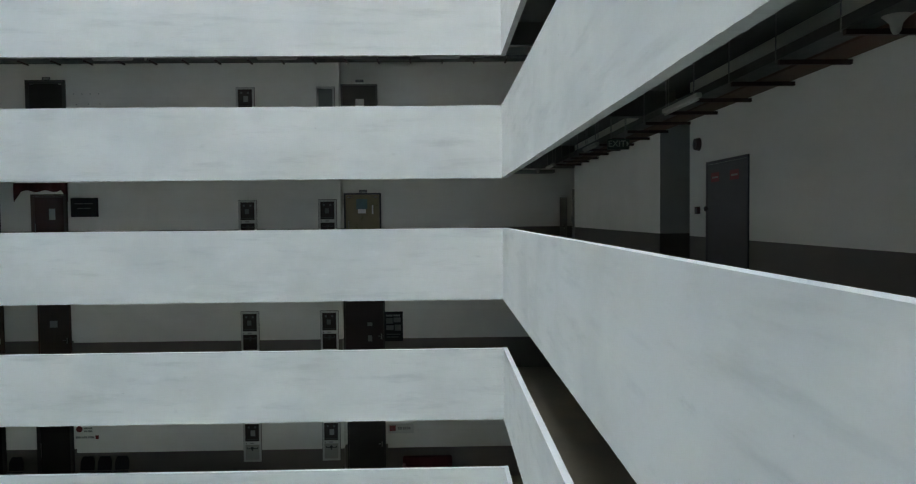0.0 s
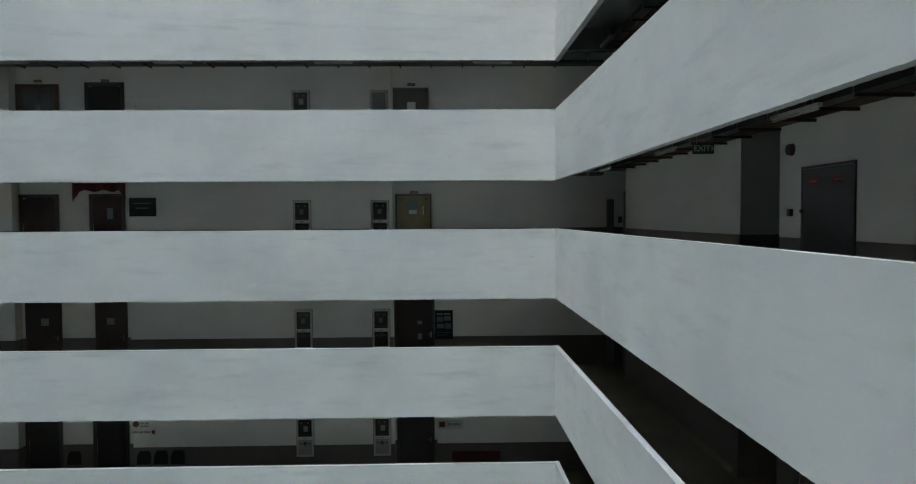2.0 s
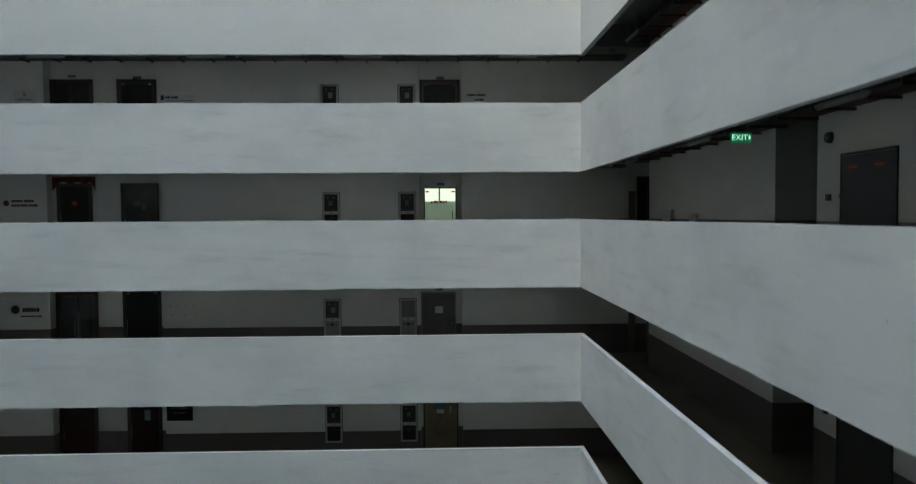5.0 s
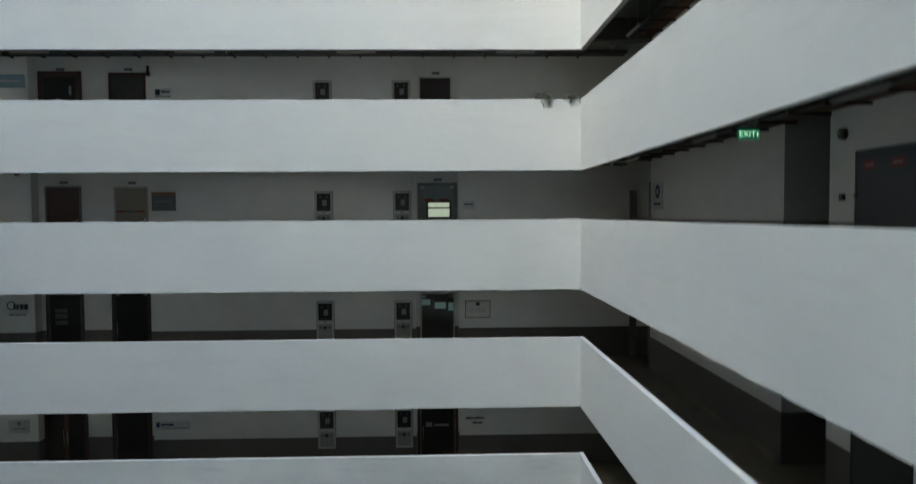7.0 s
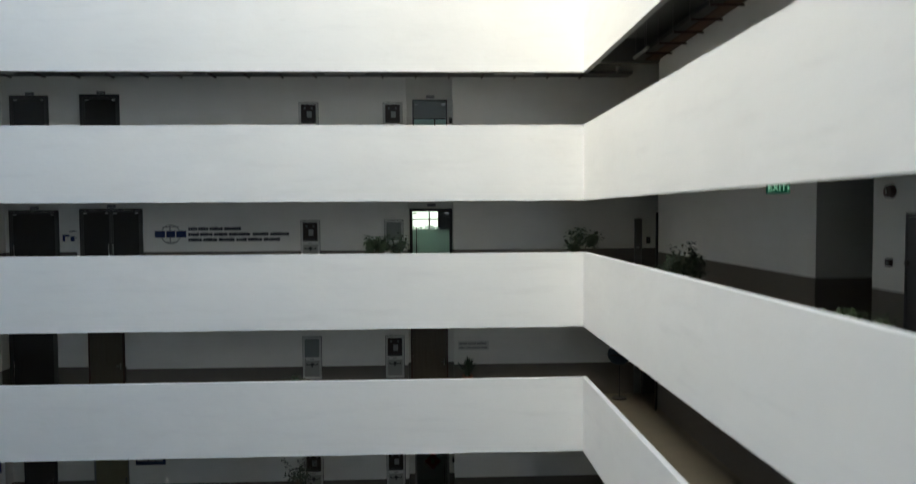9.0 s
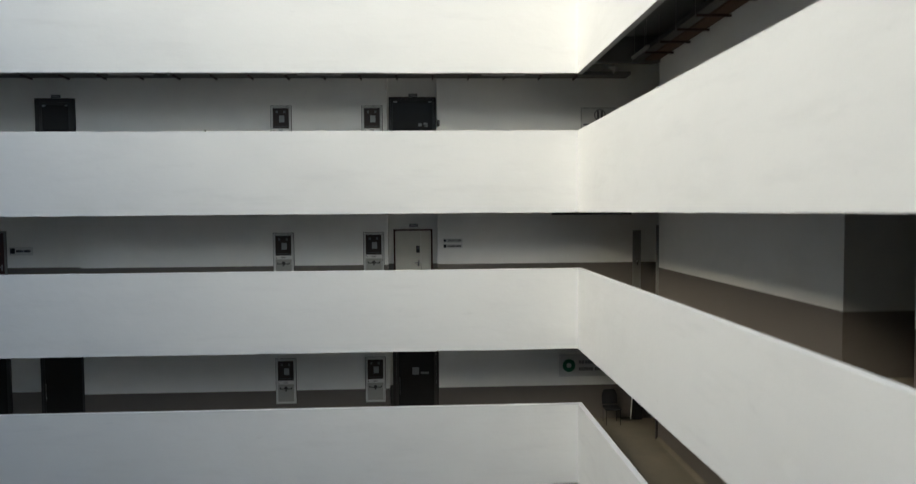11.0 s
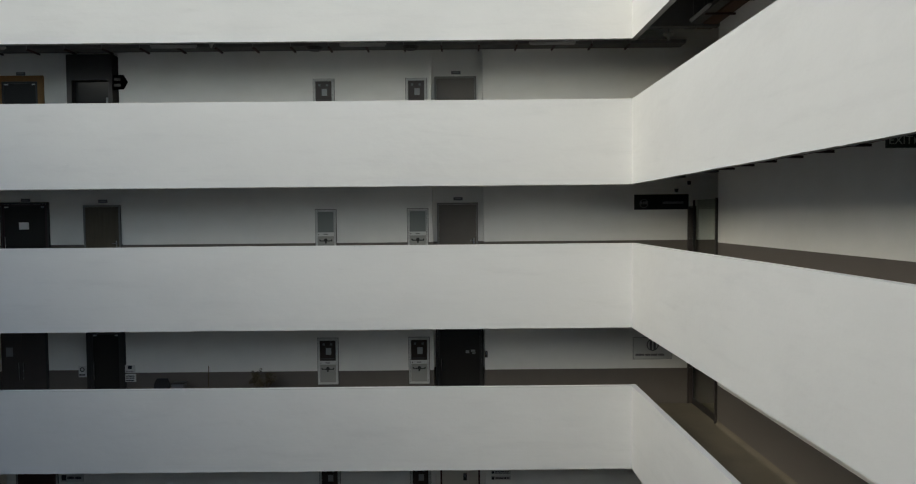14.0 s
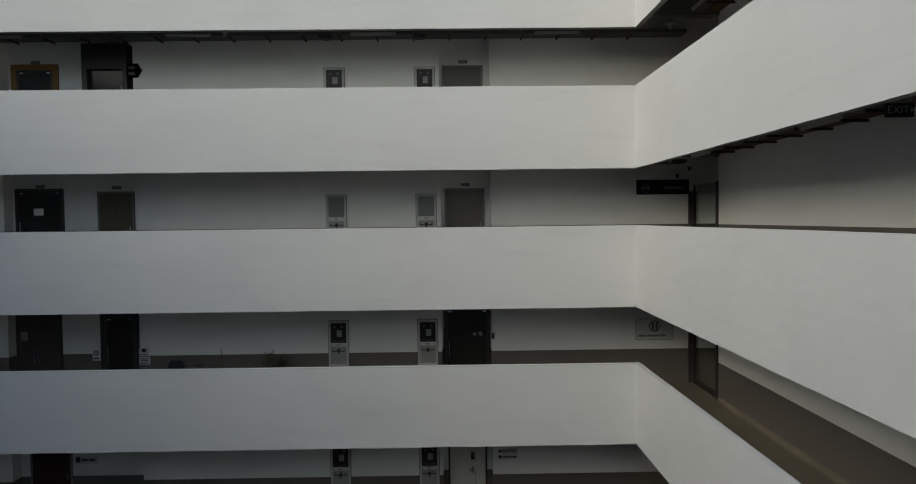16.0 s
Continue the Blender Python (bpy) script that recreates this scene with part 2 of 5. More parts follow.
BOARD_GREY = material("grey_sign_board", (0.13, 0.13, 0.14), 0.5, 0.1, 4.0)
BOARD_BLUE = material("blue_sign_board", (0.018, 0.035, 0.09), 0.4, 0.06, 4.0)
BOARD_SKY = material("pale_blue_sign_board", (0.24, 0.36, 0.44), 0.5, 0.08, 4.0)
INK = material("dark_lettering", (0.02, 0.022, 0.028), 0.5, 0.1, 9.0)
INK_BLUE = material("navy_lettering", (0.015, 0.03, 0.11), 0.5, 0.1, 9.0)
INK_PALE = material("pale_lettering", (0.32, 0.33, 0.34), 0.5, 0.1, 9.0)
INK_FAINT = material("faint_grey_lettering", (0.28, 0.28, 0.27), 0.5, 0.1, 9.0)
BELL_DARK = material("dark_red_brown_enamel", (0.05, 0.018, 0.015), 0.45, 0.1, 6.0)
RED = material("red_enamel", (0.16, 0.016, 0.014), 0.45, 0.1, 6.0)
RED_SIGN = material("red_sign_face", (0.19, 0.022, 0.017), 0.5, 0.1, 6.0)
RED_PAPER = material("bright_red_paper", (0.36, 0.035, 0.028), 0.6, 0.1, 6.0)
RED_CLOTH = material("red_cloth", (0.075, 0.009, 0.009), 0.85, 0.2, 10.0, bump=0.2)
TEAL = material("teal_picture", (0.13, 0.19, 0.20), 0.6, 0.3, 6.0)
GREEN_LOGO = material("green_logo", (0.02, 0.16, 0.08), 0.5, 0.1, 6.0)
SKYBLUE = material("blue_plastic_cover", (0.03, 0.062, 0.10), 0.4, 0.2, 5.0)
ORANGE = material("orange_strip", (0.26, 0.12, 0.06), 0.5, 0.1, 6.0)
TERRACOTTA = material("terracotta_pot", (0.20, 0.085, 0.05), 0.75, 0.15, 6.0)
POT_DARK = material("dark_glazed_pot", (0.03, 0.03, 0.035), 0.3, 0.15, 6.0)
SOIL = material("soil", (0.035, 0.025, 0.018), 0.95, 0.3, 20.0)
STEM = material("plant_stem", (0.10, 0.075, 0.04), 0.8, 0.2, 12.0)
LEAF = material("green_leaf", (0.036, 0.058, 0.026), 0.5, 0.45, 7.0, bump=0.0)
LEAF_DARK = material("dark_green_leaf", (0.026, 0.042, 0.022), 0.5, 0.45, 7.0, bump=0.0)
LEAF_DRY = material("dry_brown_leaf", (0.085, 0.07, 0.04), 0.6, 0.45, 7.0, bump=0.0)
LEAF_RED = material("dull_red_leaf", (0.12, 0.055, 0.055), 0.5, 0.45, 7.0, bump=0.0)
LEAF_LIME = material("yellow_green_leaf", (0.24, 0.26, 0.07), 0.5, 0.4, 7.0, bump=0.0)
CHAIR_BLACK = material("black_chair_fabric", (0.016, 0.016, 0.018), 0.8, 0.2, 20.0, bump=0.2)
EXIT_GREEN = glow("exit_sign_green", (0.0, 0.05, 0.025), 0.07)
EXIT_WHITE = glow("exit_sign_letters", (0.4, 0.8, 0.6), 0.075)
EXIT_OFF = material("unlit_exit_sign", (0.012, 0.03, 0.02), 0.4, 0.1, 6.0)
EXIT_OFF_INK = material("unlit_exit_letters", (0.42, 0.46, 0.43), 0.4, 0.1, 6.0)
ROOM_WHITE = material("office_white_paint", (0.78, 0.79, 0.76), 0.7, 0.03, 2.0)
BACK_GLOW = {
    6: glow("office_window_daylight", (0.95, 1.0, 0.96), 0.055),
    # glow added so pale boards behind level 8's door show up
    8: glow("lobby_board_glow", (0.62, 0.85, 0.88), 0.003),
    # added glow for a bright shape close behind level 9's door
    9: glow("bright_panel_glow", (0.95, 1.0, 0.93), 0.028),
    13: glow("brighter_office_window_daylight", (0.95, 1.0, 0.97), 0.19),
    # teal glow stands in for a reflection in level 14's glass
    14: glow("teal_reflection_glow", (0.40, 0.60, 0.58), 0.0085),
}


def garden_glow(name, strength):
    """Far trees under a pale sky, out of focus behind an office window."""
    m = glow(name, (0.6, 0.65, 0.6), strength)
    n, l = m.node_tree.nodes, m.node_tree.links
    geo, tex = n.new("ShaderNodeNewGeometry"), n.new("ShaderNodeTexNoise")
    tex.inputs["Scale"].default_value, tex.inputs["Detail"].default_value = 2.6, 4.0
    l.new(geo.outputs["Position"], tex.inputs["Vector"])
    ramp = n.new("ShaderNodeValToRGB")
    ramp.color_ramp.elements[0].position, ramp.color_ramp.elements[1].position = 0.44, 0.56
    ramp.color_ramp.elements[0].color, ramp.color_ramp.elements[1].color = (0.05, 0.09, 0.05, 1), (0.85, 0.95, 0.92, 1)
    l.new(tex.outputs["Fac"], ramp.inputs["Fac"])
    l.new(ramp.outputs["Color"], n["Principled BSDF"].inputs["Emission Color"])
    return m


BACK_GLOW[11] = garden_glow("office_window_trees", 0.028)

# ---- helpers of the building ----
P = 3.6  # storey height
DROP = 2.125  # from a parapet's top to the underside of its edge beam
FLOOR = -1.0  # floor below the parapet's top
BACK, SIDE = 1.945, 2.145  # the corridors' wall faces
LEVELS = range(1, 20)
WEST, SOUTH = -24.5, -33.0


def box(bm, x0, x1, y0, y1, z0, z1, bevel=0.0):
    vs = [bm.verts.new((x, y, z)) for z in (z0, z1) for x, y in ((x0, y0), (x1, y0), (x1, y1), (x0, y1))]
    fs = [bm.faces.new([vs[i] for i in f]) for f in ((3, 2, 1, 0), (4, 5, 6, 7), (0, 1, 5, 4), (1, 2, 6, 5), (2, 3, 7, 6), (3, 0, 4, 7))]
    if bevel:
        es = {e for f in fs for e in f.edges}
        bmesh.ops.bevel(bm, geom=list(es), offset=bevel, segments=1, affect="EDGES")
    return bm


def tube(bm, a, b, r, seg=10, r2=None):
    a, b = Vector(a), Vector(b)
    q = (b - a).to_track_quat("Z", "Y").to_matrix()
    r2 = r if r2 is None else r2
    rings = []
    for c, rad in ((a, r), (b, r2)):
        rings.append([bm.verts.new(c + q @ Vector((rad * math.cos(2 * math.pi * i / seg), rad * math.sin(2 * math.pi * i / seg), 0))) for i in range(seg)])
    for i in range(seg):
        bm.faces.new((rings[0][i], rings[0][(i + 1) % seg], rings[1][(i + 1) % seg], rings[1][i]))
    bm.faces.new(rings[0][::-1])
    bm.faces.new(rings[1])
    return bm


def mesh_of(name, bm, mat):
    me = bpy.data.meshes.new(name)
    bm.to_mesh(me)
    bm.free()
    me.materials.append(mat)
    return me


def part(name, bm, mat, parent=None, label=""):
    """One mesh object out of a bmesh (or out of a mesh that others share), under a thing or a part."""
    me = bm if isinstance(bm, bpy.types.Mesh) else mesh_of(name, bm, mat)
    ob = new(name, me)
    ob.parent = parent
    if label:
        ob["label"] = label
    return ob


def thing(name, label, category, at=(0, 0, 0), group="", kind="", turn=0):
    ob = new(name)
    ob.empty_display_size = 0.1
    ob.matrix_basis = pose(*at, 0, 0, turn)
    return tagged(ob, label, category, group, kind)


def B():
    return bmesh.new()


# ---- ground and the four sides of the court ----
tagged(part("ground", box(B(), -150, 150, -150, 150, -1.6, -1.0), GROUND), "grey paved ground at the foot of the court", "ground", kind="structure")


def parapet_strip(length, seed, axis):
    """A plastered parapet with its edge beam; along x with its face at y = 0, or along y with its face at x = 0. The lower edge is a little uneven."""
    rnd = random.Random(seed)
    bm = B()
    steps = int(length / 0.07)
    profile = ((0.0, -DROP, 1), (0.0, 0.0, 0), (0.13, 0.0, 0), (0.13, FLOOR, 0), (0.14, FLOOR, 0), (0.14, -DROP, 1))
    rows = []
    for i in range(steps + 1):
        s = -length * i / steps
        wob = rnd.uniform(-0.005, 0.003) * (1.7 if seed in (3, 4) else 0.8) + 0.002 * math.sin(i * 0.17 + seed) + 0.0015 * math.sin(i * 0.043 + seed)
        top = 0.002 * math.sin(i * 0.05 + seed * 1.7)
        ring = []
        for d, z, low in profile:
            zz = z + (wob if low else top if z == 0 else 0)
            ring.append(bm.verts.new((s, d, zz) if axis == "x" else (d, s, zz)))
        rows.append(ring)
    for a, b in zip(rows, rows[1:]):
        for j in range(6):
            bm.faces.new((a[j], a[(j + 1) % 6], b[(j + 1) % 6], b[j]))
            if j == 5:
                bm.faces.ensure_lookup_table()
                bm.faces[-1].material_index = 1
    bm.faces.new(rows[0][::-1])
    bm.faces.new(rows[-1])
    bmesh.ops.recalc_face_normals(bm, faces=bm.faces)
    return bm


north_meshes = [mesh_of("parapet_north", parapet_strip(-WEST, s, "x"), PLASTER if s < 3 else PLASTER_WORN) for s in (1, 2, 3, 4)]
east_meshes = [mesh_of("parapet_east", parapet_strip(-SOUTH + 0.16, s, "y"), PLASTER if s < 7 else PLASTER_WORN) for s in (5, 6, 7, 8)]
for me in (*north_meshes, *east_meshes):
    me.materials.append(BEAM_UNDER)  # underside of the edge beam, a darker grey than its face
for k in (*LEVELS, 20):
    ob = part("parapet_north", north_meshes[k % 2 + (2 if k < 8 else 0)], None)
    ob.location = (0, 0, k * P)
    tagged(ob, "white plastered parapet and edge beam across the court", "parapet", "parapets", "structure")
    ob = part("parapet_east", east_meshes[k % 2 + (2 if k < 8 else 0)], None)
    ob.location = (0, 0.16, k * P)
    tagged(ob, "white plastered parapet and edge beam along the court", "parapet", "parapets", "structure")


def slab(k):
    """The floor of level k, an L round the corner of the court; its upper face is cement, its lower face the ceiling of the level below."""
    z = k * P + FLOOR
    f = B()
    box(f, WEST - 2.4, 5.4, 0.16, 2.9, z - 0.06, z)
    box(f, 0.16, 5.4, SOUTH - 2.4, 0.16, z - 0.06, z)
    tagged(part("floor", f, CEMENT), "worn brown-grey cement corridor floor", "floor", kind="structure")
    c = B()
    box(c, WEST - 2.4, 5.4, 0.16, 2.9, z - 0.2, z - 0.06)
    box(c, 0.16, 5.4, SOUTH - 2.4, 0.16, z - 0.2, z - 0.06)
    box(c, 0.16, SIDE, -0.06, 0.16, z - 0.85, z - 0.2)
    for x in (-8.7, -17.4):
        box(c, x - 0.12, x + 0.12, 0.16, BACK, z - 0.62, z - 0.2)
    for y in (-8.7, -17.4):
        box(c, 0.16, SIDE, y - 0.12, y + 0.12, z - 0.62, z - 0.2)
    tagged(part("ceiling", c, SOFFIT), "dark grey concrete corridor ceiling with beams", "ceiling", kind="structure")


for k in (*LEVELS, 20):
    slab(k)

# door bays in the north wall: the wall steps back there
BAY, BAYS = 0.40, ((-5.07, -3.64), (-17.45, -13.71))
GLASS_ROOM = {6: (-4.93, -3.81, 1.10), 8: (-4.93, -3.77, 1.16), 9: (-4.99, -3.67, 1.22), 11: (-4.89, -3.80, 1.11), 13: (-5.0, -3.66, 1.28), 14: (-4.88, -3.80, 1.07)}  # levels with a room built behind the glass door: the opening


def north_wall_meshes(opening=None):
    out = []
    for low in (0, 1):
        bm = B()
        z0, z1 = (FLOOR, 0.0) if low else (0.0, P + FLOOR - 0.2)
        runs = [(WEST - 2.4, BAYS[1][0], BACK), (*BAYS[1], BACK + BAY), (BAYS[1][1], BAYS[0][0], BACK), (*BAYS[0], BACK + BAY), (BAYS[0][1], 5.2, BACK)]
        for x0, x1, y in runs:
            if opening and x0 <= opening[0] and opening[1] <= x1:
                box(bm, x0, opening[0], y, BACK + 0.62, z0, z1)
                box(bm, opening[1], x1, y, BACK + 0.62, z0, z1)
                if not low:
                    box(bm, opening[0], opening[1], y, BACK + 0.62, opening[2], z1)
            else:
                box(bm, x0, x1, y, BACK + 0.62, z0, z1)
        out.append(mesh_of("wall", bm, WALL if not low else DADO))
    return out


def east_wall_meshes():
    out = []
    for low in (0, 1):
        bm = B()
        z0, z1 = (FLOOR, 0.0) if low else (0.0, P + FLOOR - 0.2)
        box(bm, SIDE, 5.2, -0.2, 0.0, z0, z1)  # passage beside the corner
        box(bm, 5.2, 5.4, -0.2, 2.9, z0, z1)
        box(bm, SIDE, SIDE + 0.2, -7.8, -0.2, z0, z1)
        box(bm, SIDE, 4.7, -7.99, -7.8, z0, z1)  # alcove
        box(bm, 4.7, 4.9, -9.67, -7.8, z0, z1)
        box(bm, SIDE, 4.7, -9.67, -9.48, z0, z1)
        box(bm, SIDE, SIDE + 0.2, SOUTH - 2.4, -9.67, z0, z1)
        out.append(mesh_of("wall", bm, WALL if not low else DADO))
    bm = B()  # lining above the dado, its grey stands for the shade in the alcove
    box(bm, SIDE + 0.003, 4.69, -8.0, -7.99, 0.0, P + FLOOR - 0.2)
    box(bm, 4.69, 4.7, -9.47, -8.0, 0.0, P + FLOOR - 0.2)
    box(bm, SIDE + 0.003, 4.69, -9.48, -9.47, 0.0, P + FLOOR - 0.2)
    out.append(mesh_of("alcove_lining", bm, ALCOVE_SHADE))
    return out


def cove_mesh():
    """A hollow cement fillet along the foot of the corridor wall, added to catch a bright line of light."""
    bm = B()
    r, steps = 0.11, 6
    for y0, y1 in ((-7.8, -0.02), (SOUTH, -9.68)):
        rows = []
        for y in (y0, y1):
            arc = [(SIDE - r + r * math.sin(0.5 * math.pi * i / steps), FLOOR + r - r * math.cos(0.5 * math.pi * i / steps)) for i in range(steps + 1)]
            rows.append([bm.verts.new((x, y, z)) for x, z in arc] + [bm.verts.new((SIDE + 0.01, y, FLOOR + r)), bm.verts.new((SIDE + 0.01, y, FLOOR - 0.01)), bm.verts.new((SIDE - r, y, FLOOR - 0.01))])
        n = len(rows[0])
        for i in range(n):
            bm.faces.new((rows[0][i], rows[0][(i + 1) % n], rows[1][(i + 1) % n], rows[1][i]))
        bm.faces.new(rows[0][::-1])
        bm.faces.new(rows[1])
    bmesh.ops.recalc_face_normals(bm, faces=bm.faces)
    return mesh_of("cove", bm, CEMENT)


NW, EW, COVE = north_wall_meshes(), east_wall_meshes(), cove_mesh()
for k in LEVELS:
    up, low = NW if k not in GLASS_ROOM else north_wall_meshes(GLASS_ROOM[k])
    for name, (a, b) in (("wall_north", (up, low)), ("wall_east", EW[:2])):
        ob = tagged(part(name, a, None), "cream painted corridor wall with a dark brown-grey dado", "wall", kind="structure")
        ob.location = (0, 0, k * P)
        part("dado", b, None, ob, "dark brown-grey dado paint")
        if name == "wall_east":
            part("alcove_lining", EW[2], None, ob, "alcove lining greyed for the shade inside")
            # made-up fillet for the lit line where wall meets floor
            part("cove", COVE, None, ob, "added cement fillet that catches a line of light along the floor")

# the two unseen sides of the court behind and beside the camera, set to shape the light
for name, far in (("wing_west", WEST), ("wing_south", SOUTH)):
    bm, dk = B(), B()
    for k in (*LEVELS, 20):
        z = k * P
        if name == "wing_west":
            box(bm, far - 0.16, far, SOUTH, 0.0, z - DROP, z)
            box(dk, far - 2.4, far - 0.16, SOUTH - 2.4, 0.15, z - 1.2, z - 1.0)
        else:
            box(bm, WEST - 0.16, 0.0, far - 0.16, far, z - DROP, z)
            box(dk, WEST - 0.16, 0.15, far - 2.4, far - 0.16, z - 1.2, z - 1.0)
    coat = WING_GREY if name == "wing_west" else PLASTER
    ob = tagged(part(name, bm, coat), "unseen side galleries, greyed to cut bounced light" if name == "wing_west" else "unseen white plastered parapets that close the court opposite", "building", kind="structure")
    part("gallery_floor", dk, SOFFIT, ob)
    wb = B()
    if name == "wing_west":  # upstand added along the roof's edge to cut low light
        box(wb, far - 0.16, far, SOUTH, 0.0, 20 * P + 0.002, 20 * P + 1.1)
        box(wb, far - 2.6, far - 2.4, SOUTH - 2.6, 3.0, -1.0, 20 * P)
    else:
        box(wb, WEST - 2.4, 5.4, far - 2.6, far - 2.4, -1.0, 20 * P)
    part("gallery_wall", wb, coat, ob)

# ---- services under the ceilings ----
def bracket_mesh(length):
    bm = B()
    box(bm, 0, length, -0.022, 0.022, -0.022, 0.022)
    return mesh_of("bracket", bm, STEEL_RED)


def rod_mesh(height):
    return mesh_of("hanger_rod", tube(B(), (0, 0, 0), (0, 0, height), 0.007, 6), GALV)


BRACKET, ROD = bracket_mesh(0.7), rod_mesh(0.62)
BRACKET_SHORT = bracket_mesh(0.55)


def cable_tray(k, side):
    """Brackets on the corridor wall that carry a brown tray, two pipes and a dark channel hung on rods. Built along +y with the wall at x = 0."""
    if side == "east":
        at, turn, run, step, br = (SIDE, 0, k * P + 1.77), 180, (-0.4, -SOUTH), 1.06, BRACKET
    else:
        at, turn, run, step, br = (WEST + 0.2, BACK, k * P + 1.68), -90, (0.0, 1.6 - WEST), 1.01, BRACKET_SHORT
    # local x runs away from the wall, local y along it
    t = thing("cable_tray", "brown cable tray and pipes on dull red wall brackets", "cable tray", at, "cable trays", turn=turn)
    y0, y1 = run
    reach = 0.7 if side == "east" else 0.55
    bm = B()
    section = ((0.05, 0.024), (0.4, 0.024), (0.4, 0.075), (0.39, 0.075), (0.39, 0.034), (0.06, 0.034), (0.06, 0.075), (0.05, 0.075))
    ends = [[bm.verts.new((a, y, b)) for a, b in section] for y in (y0, y1)]
    for i in range(8):
        bm.faces.new((ends[0][i], ends[0][(i + 1) % 8], ends[1][(i + 1) % 8], ends[1][i]))
    bm.faces.new(ends[0][::-1])
    bm.faces.new(ends[1])
    bmesh.ops.recalc_face_normals(bm, faces=bm.faces)
    part("tray", bm, TRAY_MAT if side == "east" else SOFFIT, t)
    part("pipe", tube(B(), (0.16, y0, 0.11), (0.16, y1, 0.11), 0.03, 8), TRAY_MAT if side == "east" else FRAME_GREY, t, "orange-brown pipe" if side == "east" else "grey pipe")
    part("pipe", tube(B(), (0.28, y0, 0.10), (0.28, y1, 0.10), 0.022, 8), STEEL_RED, t)
    ch = B()
    box(ch, reach - 0.14 if side == "north" else reach - 0.24, reach + 0.02, y0, y1, 0.024, 0.12)
    part("channel", ch, FRAME_BLACK if side == "east" else SOFFIT, t, "dark cable channel" if side == "east" else "grey cable channel")
    n = int((y1 - y0) / step)
    for i in range(n):
        b = part("bracket", br, None, t)
        b.location = (0, y0 + 0.35 + i * step, 0)
        r = part("hanger_rod", ROD, None, t)
        r.location = (reach + 0.03, y0 + 0.35 + i * step, 0.0)


batten_body = B()
box(batten_body, -0.62, 0.62, -0.035, 0.035, 0.03, 0.085, 0.008)
batten_body = mesh_of("body", batten_body, BATTEN)
batten_tube = mesh_of("lamp", tube(B(), (-0.59, 0, 0.008), (0.59, 0, 0.008), 0.014, 8), BATTEN)
batten_rods = []
for sx in (-0.45, 0.45):
    batten_rods.append(mesh_of("rod", tube(B(), (sx, 0, 0.085), (sx, 0, 0.72), 0.006, 6), GALV))


def batten(k, x, y, turn):
    t = thing("batten_light", "unlit white fluorescent batten hung on two thin rods", "light", (x, y, k * P + 1.66), "batten lights", turn=turn)
    part("body", batten_body, None, t)
    part("lamp", batten_tube, None, t)
    for me in batten_rods:
        part("rod", me, None, t)


def dome_mesh():
    bm = B()
    rows = ((0.02, 0.0), (0.035, 0.03), (0.045, 0.08), (0.09, 0.13), (0.14, 0.155), (0.14, 0.17))
    seg = 16
    rings = [[bm.verts.new((r * math.cos(2 * math.pi * i / seg), r * math.sin(2 * math.pi * i / seg), z)) for i in range(seg)] for r, z in rows]
    for a, b in zip(rings, rings[1:]):
        for i in range(seg):
            bm.faces.new((a[i], a[(i + 1) % seg], b[(i + 1) % seg], b[i]))
    bm.faces.new(rings[0][::-1])
    bm.faces.new(rings[-1])
    for f in bm.faces:
        f.smooth = True
    return mesh_of("dome", bm, BATTEN)


DOME = dome_mesh()
STALK = mesh_of("stalk", tube(B(), (0, 0, 0.17), (0, 0, 0.72), 0.01, 6), GALV)


def dome(k, x, y):
    t = thing("ceiling_dome", "small white cone-shaped ceiling fitting on a stalk", "ceiling fitting", (x, y, k * P + 1.66), "ceiling domes")
    part("shade", DOME, None, t)
    part("stalk", STALK, None, t)


def letters(text, size, mat, name="lettering"):
    """Raised letters from the built-in font, centred, lying in the x-z plane and read from -y."""
    cu = bpy.data.curves.new(name, "FONT")
    cu.body, cu.size, cu.extrude = text, size, 0.002
    cu.align_x, cu.align_y = "CENTER", "CENTER"
    ob = bpy.data.objects.new(name, cu)
    scene.collection.objects.link(ob)
    dg = bpy.context.evaluated_depsgraph_get()
    me = bpy.data.meshes.new_from_object(ob.evaluated_get(dg))
    bpy.data.objects.remove(ob)
    me.transform(Matrix.Rotation(radians(90), 4, "X"))
    me.materials.clear()
    me.materials.append(mat)
    return me


exit_body = B()
box(exit_body, -0.19, 0.19, -0.03, 0.03, -0.092, 0.092, 0.006)
exit_body = mesh_of("body", exit_body, EXIT_GREEN)
exit_body_off = exit_body.copy()
exit_body_off.materials[0] = EXIT_OFF
exit_word = letters("EXIT", 0.15, EXIT_WHITE)
exit_word_off = exit_word.copy()
exit_word_off.materials[0] = EXIT_OFF_INK
arrow = B()
arrow.faces.new([arrow.verts.new(v) for v in ((0.14, -0.034, -0.05), (0.178, -0.034, 0), (0.14, -0.034, 0.05))])
arrow = mesh_of("arrow", arrow, EXIT_WHITE)
arrow_off = arrow.copy()
arrow_off.materials[0] = EXIT_OFF_INK
HUNG = {5: 0.06, 7: 0.04, 12: -0.09, 13: -0.06, 18: 0.05, 19: 0.05}  # height shifts that fit the signs to the camera's view


